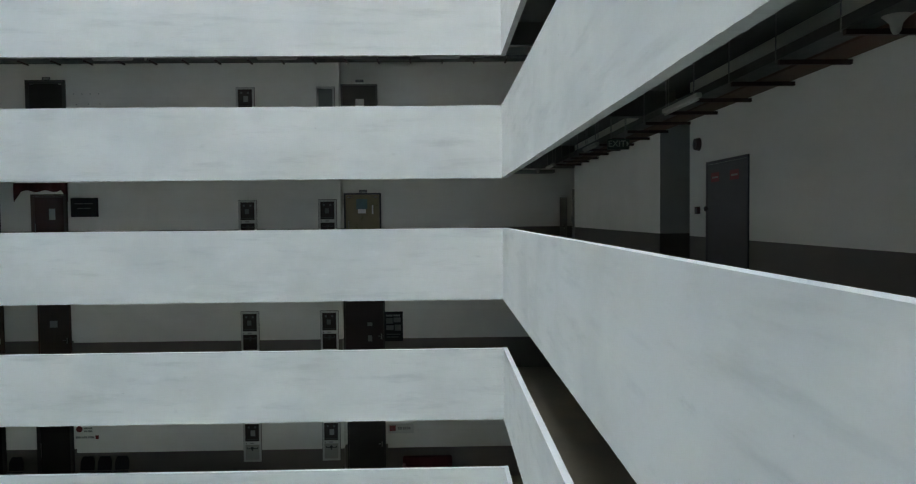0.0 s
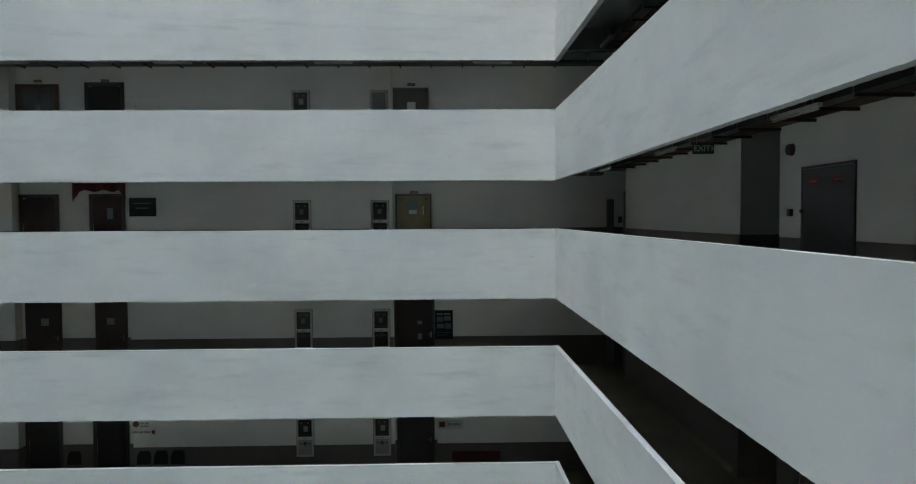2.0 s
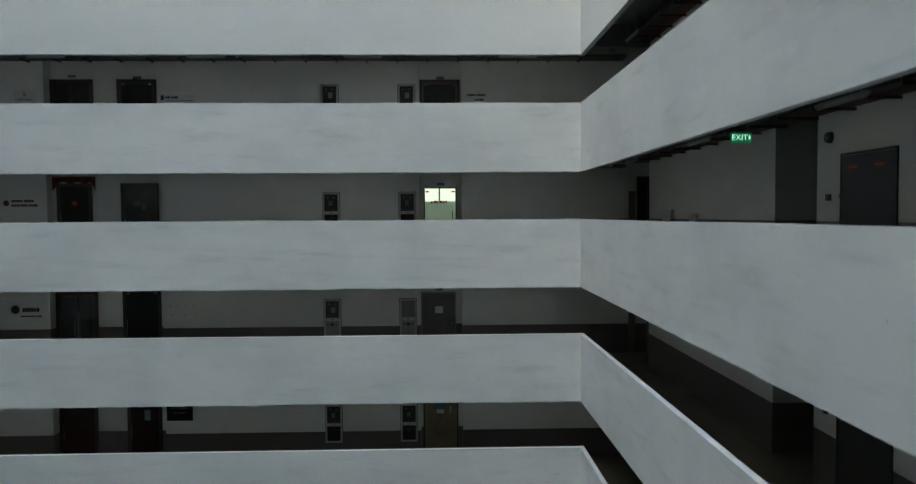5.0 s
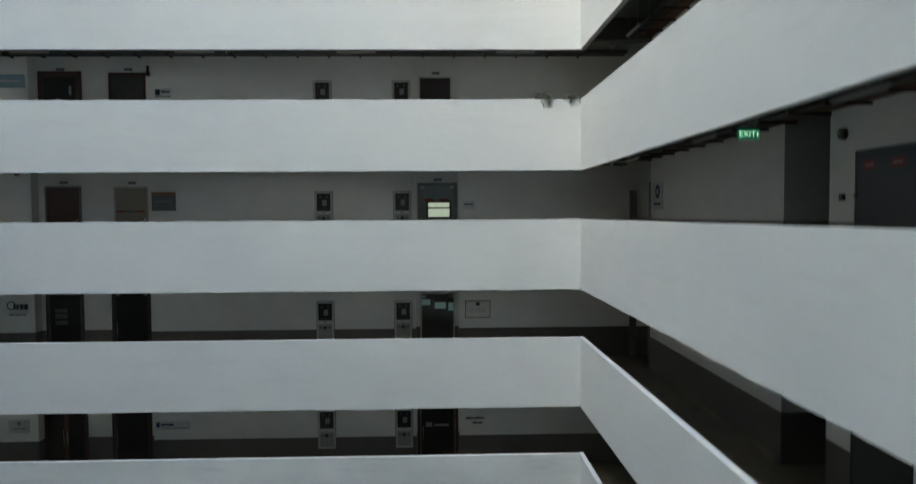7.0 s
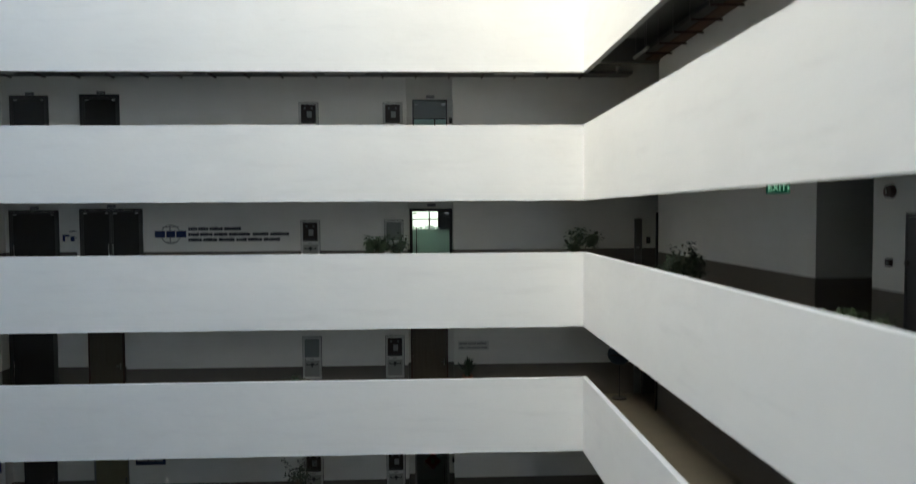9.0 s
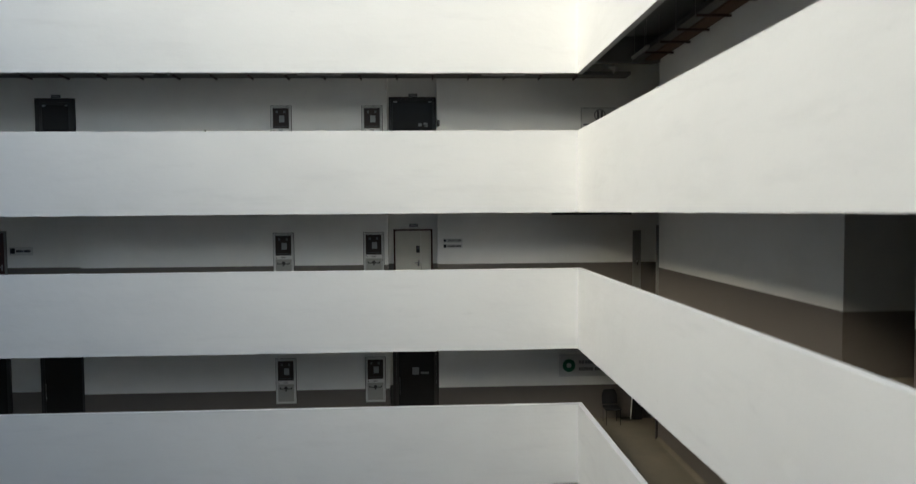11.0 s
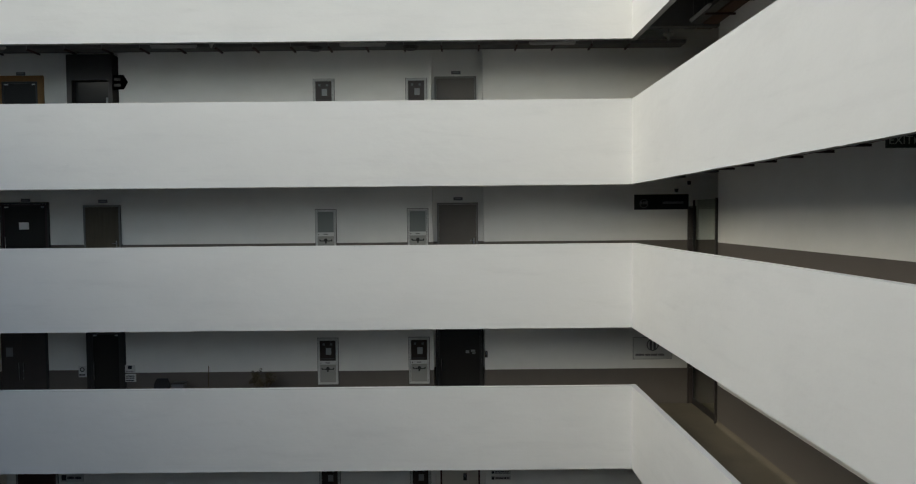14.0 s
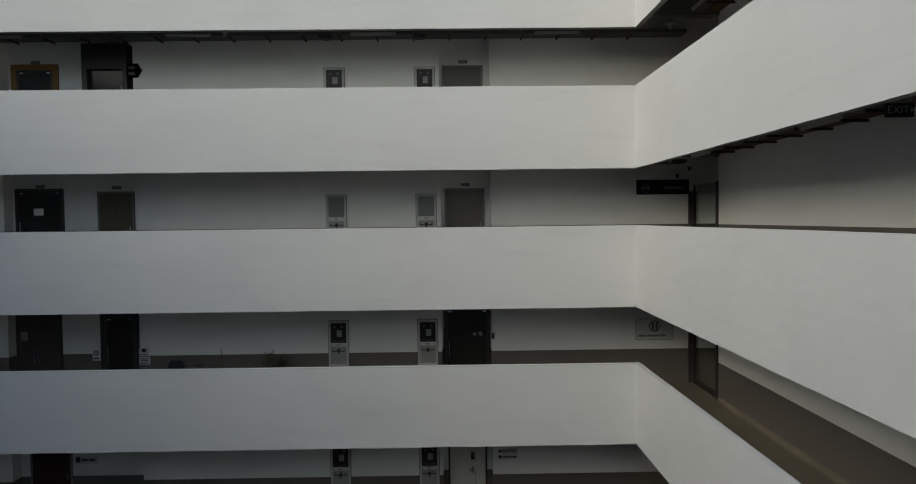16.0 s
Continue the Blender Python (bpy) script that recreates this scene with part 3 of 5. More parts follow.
def exit_sign(k):
    lit = 5 <= k < 17
    t = thing("exit_sign", "green EXIT sign hung from the ceiling" if lit else "unlit dark green EXIT sign hung from the ceiling", "exit sign", (1.30, -8.35, k * P + 1.57 + HUNG.get(k, 0.0)), "exit signs")
    part("body", exit_body if lit else exit_body_off, None, t)
    w = part("lettering", exit_word if lit else exit_word_off, None, t)
    w.location = (-0.03, -0.032, 0)
    part("arrow", arrow if lit else arrow_off, None, t)
    for sx in (-0.12, 0.12):
        part("rod", tube(B(), (sx, 0, 0.092), (sx, 0, 0.93), 0.006, 6), GALV, t)


for k in range(2, 20):
    cable_tray(k, "east")
    cable_tray(k, "north")
    for y in (-1.3, -6.5, -11.7, -16.9):
        batten(k, 1.22, y, 90)
    for x in (-17.0, -11.9, -6.85, -1.8):
        batten(k, x, 1.3, 0)
    for x, y in ((-10.9, 1.3), (1.2, 0.95), (1.62, -15.15)):
        dome(k, x, y)
for k in range(3, 20):
    exit_sign(k)

# ---- doors ----
def door_frame(w, h, fw=0.05, depth=0.06):
    bm = B()
    box(bm, -w / 2, -w / 2 + fw, -depth, 0, 0, h)
    box(bm, w / 2 - fw, w / 2, -depth, 0, 0, h)
    box(bm, -w / 2 + fw, w / 2 - fw, -depth, 0, h - fw, h)
    return bm


def lever(sx):
    bm = B()
    box(bm, sx - 0.02, sx + 0.02, -0.052, -0.042, 0.92, 1.1)
    tube(bm, (sx, -0.052, 1.03), (sx, -0.09, 1.03), 0.01, 8)
    box(bm, min(sx, sx - math.copysign(0.11, sx)), max(sx, sx - math.copysign(0.11, sx)), -0.1, -0.084, 1.02, 1.04, 0.003)
    return bm


def bar_handle(sx, z0=0.75, z1=1.25):
    bm = tube(B(), (sx, -0.09, z0), (sx, -0.09, z1), 0.013, 8)
    for z in (z0 + 0.07, z1 - 0.07):
        tube(bm, (sx, -0.045, z), (sx, -0.09, z), 0.008, 6)
    return bm


def sheet(x0, x1, z0, z1, y=-0.048):
    return box(B(), x0, x1, y - 0.002, y, z0, z1)


FRAMES = {"grey": FRAME_GREY, "pale": FRAME_PALE, "black": FRAME_BLACK, "brown": FRAME_BROWN, "ochre": FRAME_ORANGE, "slate": PAINTS["slate"], "dusk": PAINTS["dusk"]}


def door(k, x0, x1, top, style, paint, frame, label, papers=(), wall="north", y=None, fw=0.05, leaf_glass=None, stripe=None, hand=1, plates=True, knob=False, plain=False):
    """style: solid, glass or double (two leaves); solid doors are painted, glass ones have a slim rail round a pane. top: above the parapet's top."""
    w, h = x1 - x0, top - FLOOR
    if wall == "north":
        at, turn = ((x0 + x1) / 2, BACK + BAY if y is None else y, k * P + FLOOR), 0
    else:
        at, turn = (SIDE, (x0 + x1) / 2, k * P + FLOOR), -90
    t = thing("door", label, "door", at, turn=turn)
    if wall == "east":  # nearly flush with the wall
        t.matrix_basis = t.matrix_basis @ Matrix.Diagonal((1.0, 0.35, 1.0, 1.0))
    part("door_frame", door_frame(w, h, fw), FRAMES[frame], t)
    seam = w / 2 - fw - 0.3
    halves = [(-w / 2 + fw + 0.003, seam), (seam + 0.012, w / 2 - fw - 0.003)] if plain else [(-w / 2 + fw + 0.003, w / 2 - fw - 0.003)] if style != "double" else [(-w / 2 + fw + 0.003, -0.003), (0.003, w / 2 - fw - 0.003)]
    for n, (a, b) in enumerate(halves):
        zt = h - fw - 0.004
        if style == "solid" or (style == "double" and not leaf_glass):
            lf = part("leaf", box(B(), a, b, -0.045, -0.004, 0.008, zt, 0.003), PAINTS[paint], t)
        else:
            bm = B()
            r = 0.06
            box(bm, a, a + r, -0.045, -0.004, 0.008, zt)
            box(bm, b - r, b, -0.045, -0.004, 0.008, zt)
            box(bm, a + r, b - r, -0.045, -0.004, 0.008, 0.12)
            box(bm, a + r, b - r, -0.045, -0.004, zt - r, zt)
            lf = part("leaf", bm, PAINTS[paint], t)
            part("pane", box(B(), a + r, b - r, -0.03, -0.012, 0.12, zt - r), leaf_glass or GLASS_DARK, lf)
            for s in ((a + 0.07, a + 0.19), (b - 0.16, b - 0.07)) if plates else ():
                part("closer_plate", box(B(), s[0], s[1], -0.05, -0.045, zt - 0.10, zt - 0.065), CHROME, lf, "small bright metal plate")
        if knob:
            kb = tube(B(), (a + 0.03, -0.045, 1.42), (a + 0.03, -0.12, 1.42), 0.02, 10)
            tube(kb, (a + 0.03, -0.12, 1.42), (a + 0.03, -0.19, 1.42), 0.04, 12, 0.032)
            part("handle", kb, FRAME_BLACK, lf, "black door knob")
        elif plain and n:
            continue
        elif style == "solid":
            part("handle", lever(b - 0.07 if hand > 0 else a + 0.07), CHROME, lf, "steel lever handle")
        elif style == "double":
            part("handle", bar_handle(b - 0.06 if n == 0 else a + 0.06), CHROME, lf, "steel bar handle")
        else:
            part("handle", bar_handle(a + 0.1), CHROME, lf, "steel bar handle")
        if stripe:
            for u0, u1, mat in ((a + 0.06, a + 0.3, RED_SIGN), (a + 0.3, b - 0.36, BOARD_GREY), (b - 0.36, b - 0.1, RED_SIGN)):
                part("stripe", sheet(u0, u1, h * 0.6, h * 0.6 + 0.07), mat, lf, "dull red and grey strip")
    # mostly notices; 7 right and 8 left use sheets for shapes in the glass
    for px, pz, pw, ph, mat in papers:
        part("notice", sheet(px - pw / 2, px + pw / 2, pz - FLOOR - ph / 2, pz - FLOOR + ph / 2, -0.05), mat, t, "thin sheet on the door, paper or painted reflection")
    return t


def unit_plate(k, x, z, y=BACK + BAY):
    t = thing("unit_plate", "small dark plate over the door with an unreadable line", "sign", (x, y, k * P + z), "unit plates")
    part("plate", box(B(), -0.13, 0.13, -0.02, 0, -0.045, 0.045, 0.004), BOARD_GREY, t)
    part("lettering", box(B(), -0.09, 0.09, -0.023, -0.021, -0.012, 0.012), INK_FAINT, t)


W, G = PAPER, PAPER_GREY
# level: right-hand door (x0, x1, top, style, paint, frame, label, extras)
RIGHT = {
    2: (-5.0, -3.74, 1.15, "solid", "black", "black", "plain black door, shut", {}),
    3: (-5.07, -3.71, 1.36, "solid", "wine", "black", "wide near-black door with two small notices, shut", {"papers": ((0.18, 0.42, 0.16, 0.12, G), (0.18, -0.05, 0.14, 0.2, G))}),
    4: (-5.0, -3.79, 1.145, "glass", "ochre", "black", "ochre glazed door in a black frame with pictures on it", {"leaf_glass": PAINTS["ochre"], "papers": ((-0.02, 0.78, 0.36, 0.34, TEAL), (-0.02, 0.55, 0.26, 0.14, W), (0.33, 0.6, 0.05, 0.3, W))}),
    5: (-5.05, -3.86, 1.09, "solid", "taupe", "grey", "grey-brown door with one paper notice, shut", {"papers": ((0.02, 0.49, 0.28, 0.24, W),)}),
    # grey sheets painted on for bright slanted shapes low in the glass
    7: (-5.05, -3.68, 1.16, "glass", "brown", "brown", "dark glass door in a brown frame, pale shapes in the glass put on as sheets", {"fw": 0.09, "papers": ((-0.3, 0.27, 0.22, 0.16, G), (0.12, 0.25, 0.5, 0.07, G))}),
    10: (-4.93, -3.82, 1.14, "solid", "wine", "pale", "near-black wine-coloured door in a white frame, shut", {}),
    12: (-4.99, -3.82, 1.13, "solid", "brown", "brown", "brown veneer door, shut", {}),
    15: (-4.99, -3.62, 1.21, "glass", "dusk", "dusk", "dark brown glazed door with pale papers low on the pane", {"fw": 0.1, "papers": ((-0.02, 0.42, 0.2, 0.22, G), (0.25, 0.36, 0.24, 0.06, G))}),
    16: (-4.93, -3.79, 1.01, "solid", "white", "brown", "cream door of one wide and one narrow leaf in a dark frame", {"plain": True}),
    17: (-5.02, -3.66, 1.24, "glass", "black", "black", "black glass door with two pale stickers, shut", {"papers": ((0.22, 0.44, 0.1, 0.08, G), (0.38, 0.47, 0.12, 0.06, G), (0.40, 0.40, 0.1, 0.04, G))}),
    18: (-4.95, -3.79, 1.10, "solid", "taupe", "grey", "grey-brown door, shut", {}),
    19: (-4.99, -3.81, 1.05, "solid", "taupe", "grey", "grey-brown door, shut", {}),
}
# the two doors of the wide bay
MIDDLE = {
    2: (-15.19, -14.01, 1.2, "glass", "black", "black", "black glass door, shut", {}),
    3: (-15.03, -13.98, 1.28, "solid", "umber", "brown", "dark brown door with a small paper notice", {"papers": ((-0.02, 0.56, 0.25, 0.22, G),)}),
    4: (-15.14, -13.98, 1.2, "glass", "darkred", "brown", "red-brown glazed door with a paper notice", {"leaf_glass": GLASS_RED, "plates": False, "papers": ((0.1, 0.55, 0.2, 0.36, G),)}),
    5: (-15.2, -13.92, 1.28, "glass", "black", "black", "black glass door, shut", {}),
    6: (-15.18, -13.93, 1.29, "glass", "dusk", "brown", "grey-brown glass door with two pasted papers", {"plates": False, "leaf_glass": GLASS_GREY, "papers": ((-0.1, 0.6, 0.24, 0.2, PAPER_DIM), (0.14, 0.5, 0.16, 0.24, PAPER_DIM))}),
    7: (-15.23, -13.93, 1.18, "glass", "black", "brown", "dark glass door in a brown frame", {"fw": 0.08}),
    8: (-15.14, -13.84, 1.33, "glass", "darkred", "black", "dark brown glass door, shut", {"fw": 0.08}),
    9: (-14.99, -13.84, 1.16, "solid", "beige", "pale", "pale beige door with a dull red and grey strip", {"stripe": True}),
    10: (-15.06, -13.84, 1.27, "solid", "dusk", "brown", "dark grey-brown door in a red-brown timber frame", {"fw": 0.11}),
    11: (-14.94, -13.84, 1.18, "solid", "olive", "grey", "olive-yellow door, shut", {}),
    12: (-15.02, -13.92, 1.13, "solid", "drab", "brown", "drab olive-brown door, shut", {}),
    14: (-15.07, -13.84, 1.24, "glass", "black", "black", "black glass door with a steel bar handle", {"fw": 0.09}),
    15: (-15.1, -13.84, 1.27, "glass", "black", "black", "black glass door, shut", {}),
    17: (-15.01, -13.91, 1.21, "glass", "black", "black", "black glass door, shut", {"fw": 0.12}),
    18: (-14.99, -13.94, 1.12, "solid", "drab", "grey", "dark olive-brown door, shut", {}),
}
LEFT = {
    2: (-17.43, -16.22, 1.2, "glass", "black", "black", "black glass door, shut", {}),
    3: (-17.33, -16.15, 1.22, "solid", "umber", "brown", "dark brown door with a paper notice", {"papers": ((0.05, 0.55, 0.26, 0.24, G),)}),
    4: (-17.43, -16.15, 1.2, "glass", "darkred", "brown", "dark red-brown glazed door in a brown frame", {"leaf_glass": GLASS_RED}),
    5: (-17.46, -16.05, 1.22, "double", "dusk", "brown", "brown framed glazed double door with a pale edge strip", {"leaf_glass": GLASS_GREY, "plates": False, "fw": 0.12, "papers": ((0.06, -0.2, 0.09, 1.5, PAPER_DIM),)}),
    6: (-17.32, -16.15, 1.3, "glass", "black", "black", "black glass door with a round red emblem below a red cloth", {"plates": False}),
    7: (-17.46, -16.04, 1.18, "double", "darkred", "brown", "dark brown glazed double door", {"leaf_glass": GLASS_DARK, "plates": False}),
    # three sheets imitate greenish reflections in the pane
    8: (-17.29, -16.07, 1.27, "glass", "dusk", "black", "dark glass door with green reflections put on as sheets", {"plates": False, "papers": ((-0.12, 0.66, 0.4, 0.12, GREEN_REFLECTION), (-0.12, 0.48, 0.4, 0.16, GREEN_REFLECTION), (-0.12, 0.26, 0.4, 0.14, GREEN_REFLECTION))}),
    9: (-17.22, -16.06, 1.18, "solid", "darkred", "grey", "dark red door, shut", {}),
    10: (-17.34, -15.95, 1.32, "glass", "umber", "brown", "dark glass door in a red-brown timber frame", {"fw": 0.12, "plates": False, "papers": ((0.34, 0.7, 0.08, 0.3, G), (-0.05, 0.3, 0.16, 0.26, G))}),
    11: (-17.08, -16.09, 1.1, "solid", "dusk", "black", "dark grey-brown door, shut", {}),
    12: (-17.41, -15.97, 1.23, "glass", "black", "black", "black glass door with a steel bar handle", {}),
    13: (-17.3, -15.82, 1.30, "glass", "black", "black", "black glass door with a steel bar handle", {}),
    14: (-17.17, -16.03, 1.2, "glass", "black", "black", "black glass door, shut", {}),
    15: (-17.37, -15.95, 1.22, "glass", "black", "black", "black glass door, shut", {}),
    16: (-17.15, -15.95, 1.06, "solid", "darkred", "grey", "dark brown door, shut", {}),
    17: (-17.6, -16.13, 1.36, "double", "dusk", "black", "wide dark grey-brown double door with a paper notice", {"papers": ((-0.35, 0.55, 0.2, 0.26, G),)}),
    18: (-17.35, -15.97, 1.22, "glass", "wine", "black", "near-black glass door with a white paper notice", {"papers": ((-0.02, 0.55, 0.28, 0.2, PAPER),)}),
    19: (-17.35, -16.01, 1.18, "glass", "black", "ochre", "dark glass door in a broad ochre frame", {"fw": 0.16}),
}
for table in (RIGHT, MIDDLE, LEFT):
    for k, (x0, x1, top, style, paint, frame_, label, extra) in table.items():
        door(k, x0, x1, top, style, paint, frame_, label, **extra)
        if not (k in (4, 6) and table is not RIGHT) and not (k == 19 and table is MIDDLE):
            unit_plate(k, (x0 + x1) / 2 + 0.02, top + (0.06 if style == "glass" else 0.11))
t = thing("keypad_lock", "small dark keypad lock on the cream door", "lock", (-4.22, BACK + BAY - 0.047, 16 * P + 0.42))
part("body", box(B(), -0.05, 0.05, -0.03, 0, -0.1, 0.1, 0.006), FRAME_BLACK, t)
part("face", box(B(), -0.03, 0.03, -0.033, -0.03, 0.0, 0.08), BOARD_GREY, t)
for k, x in ((11, -3.66), (14, -3.69), (17, -3.6)):
    t = thing("entry_keypad", "small black entry keypad on the door jamb", "keypad", (x, BACK + BAY if x < -3.64 else BACK, k * P + 0.44), "entry keypads")
    part("body", box(B(), -0.04, 0.04, -0.035, 0, -0.09, 0.09, 0.006), BLACKISH, t)
    part("face", box(B(), -0.025, 0.025, -0.038, -0.035, 0.0, 0.07), BOARD_GREY, t)
# level 13: a wide double door that stands in front of the bay's edge
door(13, -14.97, -13.10, 1.33, "double", "black", "black", "black glazed double door with steel bar handles", y=BACK - 0.004, leaf_glass=GLASS_DARK)
unit_plate(13, -14.03, 1.40, BACK)
FILL = B()
box(FILL, -15.09, BAYS[1][1], BACK, BACK + BAY - 0.003, 13 * P + FLOOR, 13 * P + 2.4)
tagged(part("wall_north", FILL, WALL), "cream wall built out behind the double door", "wall", kind="structure")

# the fire door on the east wall with its bell and call point, at every level
bell = mesh_of("bell", tube(B(), (0, 0, 0), (0, -0.07, 0), 0.10, 20, 0.085), BELL_DARK)
bell_hub = mesh_of("hub", tube(B(), (0, -0.07, 0), (0, -0.085, 0), 0.02, 10), CHROME)
call_body = B()
box(call_body, -0.055, 0.055, -0.05, 0, -0.055, 0.055, 0.006)
call_body = mesh_of("body", call_body, BELL_DARK)
call_face = B()
box(call_face, -0.03, 0.03, -0.053, -0.05, -0.03, 0.03)
call_face = mesh_of("face", call_face, BOARD_GREY)
for k in range(2, 20):
    d = door(k, -11.58, -10.19, 1.10, "solid", "slate", "slate", "slate-grey steel fire door with two red signs, shut", wall="east", fw=0.04, hand=-1, knob=True)
    for a in (-0.36, 0.28):
        part("warning_sign", sheet(a - 0.14, a + 0.14, 1.80, 1.93, -0.047), RED_SIGN, d, "red warning sign with an unreadable line")
        part("warning_line", sheet(a - 0.10, a + 0.10, 1.85, 1.875, -0.0505), INK_FAINT, d)
    t = thing("fire_bell", "round red fire alarm bell on the wall", "fire bell", (SIDE, -9.87, k * P + 1.40), "fire bells", turn=-90)
    part("gong", bell, None, t)
    part("hub", bell_hub, None, t)
    t = thing("call_point", "small red fire call point on the wall", "call point", (SIDE, -9.87, k * P + 0.40), "call points", turn=-90)
    part("body", call_body, None, t)
    part("face", call_face, None, t)

# narrow riser door, door post and call box in the passage beside the corner
for k in range(2, 20):
    door(k, 2.04, 2.27, 0.93, "solid", "dusk" if k in (17, 18) else "grey", "dusk" if k in (17, 18) else "grey", "narrow dark metal riser door" if k in (17, 18) else "narrow grey metal riser door", y=BACK, fw=0.02)
    post = B()
    box(post, SIDE - 0.06, SIDE - 0.004, -0.03, 0.05, FLOOR, 1.12, 0.004)
    dark_post = k in (6, 10, 12, 13, 14, 15, 17, 18)
    ob = part("door_post", post, FRAME_BLACK if dark_post else FRAME_GREY)
    ob.location = (0, 0, k * P)
    tagged(ob, "black steel door post at the passage" if dark_post else "grey steel door post at the passage", "door post", "door posts")
    if k in (4, 13, 14):
        t = thing("call_box", "small dark wall box beside the riser door", "wall box", (2.48, BACK, k * P + 0.25), "wall boxes")
        part("body", box(B(), -0.06, 0.06, -0.05, 0, -0.1, 0.1, 0.006), FRAME_BLACK, t)
        part("face", box(B(), -0.03, 0.03, -0.053, -0.05, -0.02, 0.05), BOARD_GREY, t)
    if k in (17, 18):
        t = thing("passage_door", "dim glass door with black rails across the passage", "door", (2.19, 0.98, k * P + FLOOR), turn=-90)
        lf = B()
        for u0, u1, v0, v1 in ((-0.9, 0.9, 0.005, 0.17), (-0.9, -0.84, 0.17, 2.1), (0.86, 0.9, 0.17, 2.1)):
            box(lf, u0, u1, -0.025, 0.025, v0, v1)
        part("frame", lf, BLACKISH, t)
        part("pane", box(B(), -0.84, 0.86, -0.006, 0.006, 0.17, 2.1), CLEAR, t).visible_shadow = False
    if k in (6, 12, 15):
        door(k, 2.30, 3.4, 1.42, "solid", "black", "black", "tall black door at the end of the corridor", y=BACK - 0.06, fw=0.03)

# ---- riser cabinets: two on every level ----
def cabinet_master(upper, tone, lower=CAB_INSIDE, tags=True):
    w, h = 0.57, 1.30
    t = thing("riser_cabinet", f"grey steel riser cabinet with {tone} glass panes and a valve", "riser cabinet", group="riser cabinets")
    fr = B()
    for a, b, c, d in ((-w / 2, -w / 2 + 0.034, 0, h), (w / 2 - 0.034, w / 2, 0, h), (-w / 2 + 0.034, w / 2 - 0.034, 0, 0.034), (-w / 2 + 0.034, w / 2 - 0.034, h - 0.034, h)):
        box(fr, a, b, -0.05, 0, c, d)
    part("frame", fr, CAB_FRAME, t)
    # two dark plates put the shadow gaps into colour
    part("back_plate", box(B(), -w / 2 - 0.014, w / 2 + 0.014, -0.012, -0.001, -0.014, h + 0.014), CAB_GAP, t, "dark plate that draws the shadow gap round the frame")
    part("backing", box(B(), -w / 2 + 0.034, w / 2 - 0.034, -0.008, -0.002, 0.034, h - 0.034), CAB_GAP, t, "dark backing that draws the shadow gap round the cabinet door")
    dr = part("cabinet_door", door_ring(w - 0.084, h - 0.084), CAB_FRAME, t)
    part("upper_pane", box(B(), -0.224, 0.224, -0.04, -0.02, 0.67, 1.24), upper, dr)
    part("lower_pane", box(B(), -0.224, 0.224, -0.04, -0.02, 0.062, 0.56), lower, dr)
    part("ledge", box(B(), -0.236, 0.236, -0.07, -0.02, 0.572, 0.658, 0.004), BOARD_PALE, dr, "pale lettered crossbar")
    part("lettering", box(B(), -0.06, 0.06, -0.073, -0.071, 0.597, 0.632), INK_FAINT, dr)
    part("lock", tube(B(), (-0.19, -0.07, 0.61), (-0.19, -0.085, 0.61), 0.015, 8), FRAME_BLACK, dr)
    if tags:
        for sx in (-0.11, 0.1):
            part("tag", box(B(), sx - 0.03, sx + 0.03, -0.043, -0.0405, 1.1, 1.16), PAPER_DIM, dr, "small pale tag")
        part("hose_shelf", box(B(), -0.215, 0.215, -0.0425, -0.0405, 0.71, 0.735), CAB_GAP, dr, "dark shelf edge behind the pane")
    vb = tube(B(), (-0.17, -0.05, 0.43), (0.17, -0.05, 0.43), 0.014, 8)
    tube(vb, (0, -0.045, 0.45), (0, -0.06, 0.45), 0.05, 14)
    tube(vb, (0, -0.05, 0.43), (0, -0.05, 0.36), 0.022, 10)
    for sx in (-0.15, 0.15):
        tube(vb, (sx, -0.05, 0.43), (sx * 1.15, -0.05, 0.47), 0.018, 8)
    part("valve", vb, FRAME_BLACK, t, "dark valve with a hand wheel")
    return t


def door_ring(w, h):
    bm = B()
    z0 = 0.042
    for a, b, c, d in ((-w / 2, -w / 2 + 0.02, z0, z0 + h), (w / 2 - 0.02, w / 2, z0, z0 + h), (-w / 2 + 0.02, w / 2 - 0.02, z0, z0 + 0.02), (-w / 2 + 0.02, w / 2 - 0.02, z0 + h - 0.02, z0 + h), (-w / 2 + 0.02, w / 2 - 0.02, 0.56, 0.67)):
        box(bm, a, b, -0.045, -0.012, c, d)
    return bm


dark_cab, pale_cab, low_cab = cabinet_master(CAB_DARK, "dark"), cabinet_master(CAB_PALE, "pale", tags=False), cabinet_master(CAB_DARK, "all dark", CAB_DARK)
for src in (dark_cab, low_cab):
    part("notice", sheet(-0.05, 0.10, 0.84, 1.03, -0.0425) if src is dark_cab else sheet(-0.08, 0.05, 0.86, 1.02, -0.0425), PAPER_GREY if src is dark_cab else PAPER_DIM, src, "grey paper notice")
for n, x in enumerate((-8.04, -5.48)):
    for k in range(2, 20):
        pale = k == 18 or (k, n) in ((5, 1), (12, 0), (13, 1))
        src, m = pale_cab if pale else low_cab if k in (3, 4, 6) else dark_cab, pose(x, BACK, k * P - 0.37)
        copy_thing(src, m)
for src in (dark_cab, pale_cab, low_cab):
    for o in (*src.children_recursive, src):
        bpy.data.objects.remove(o)

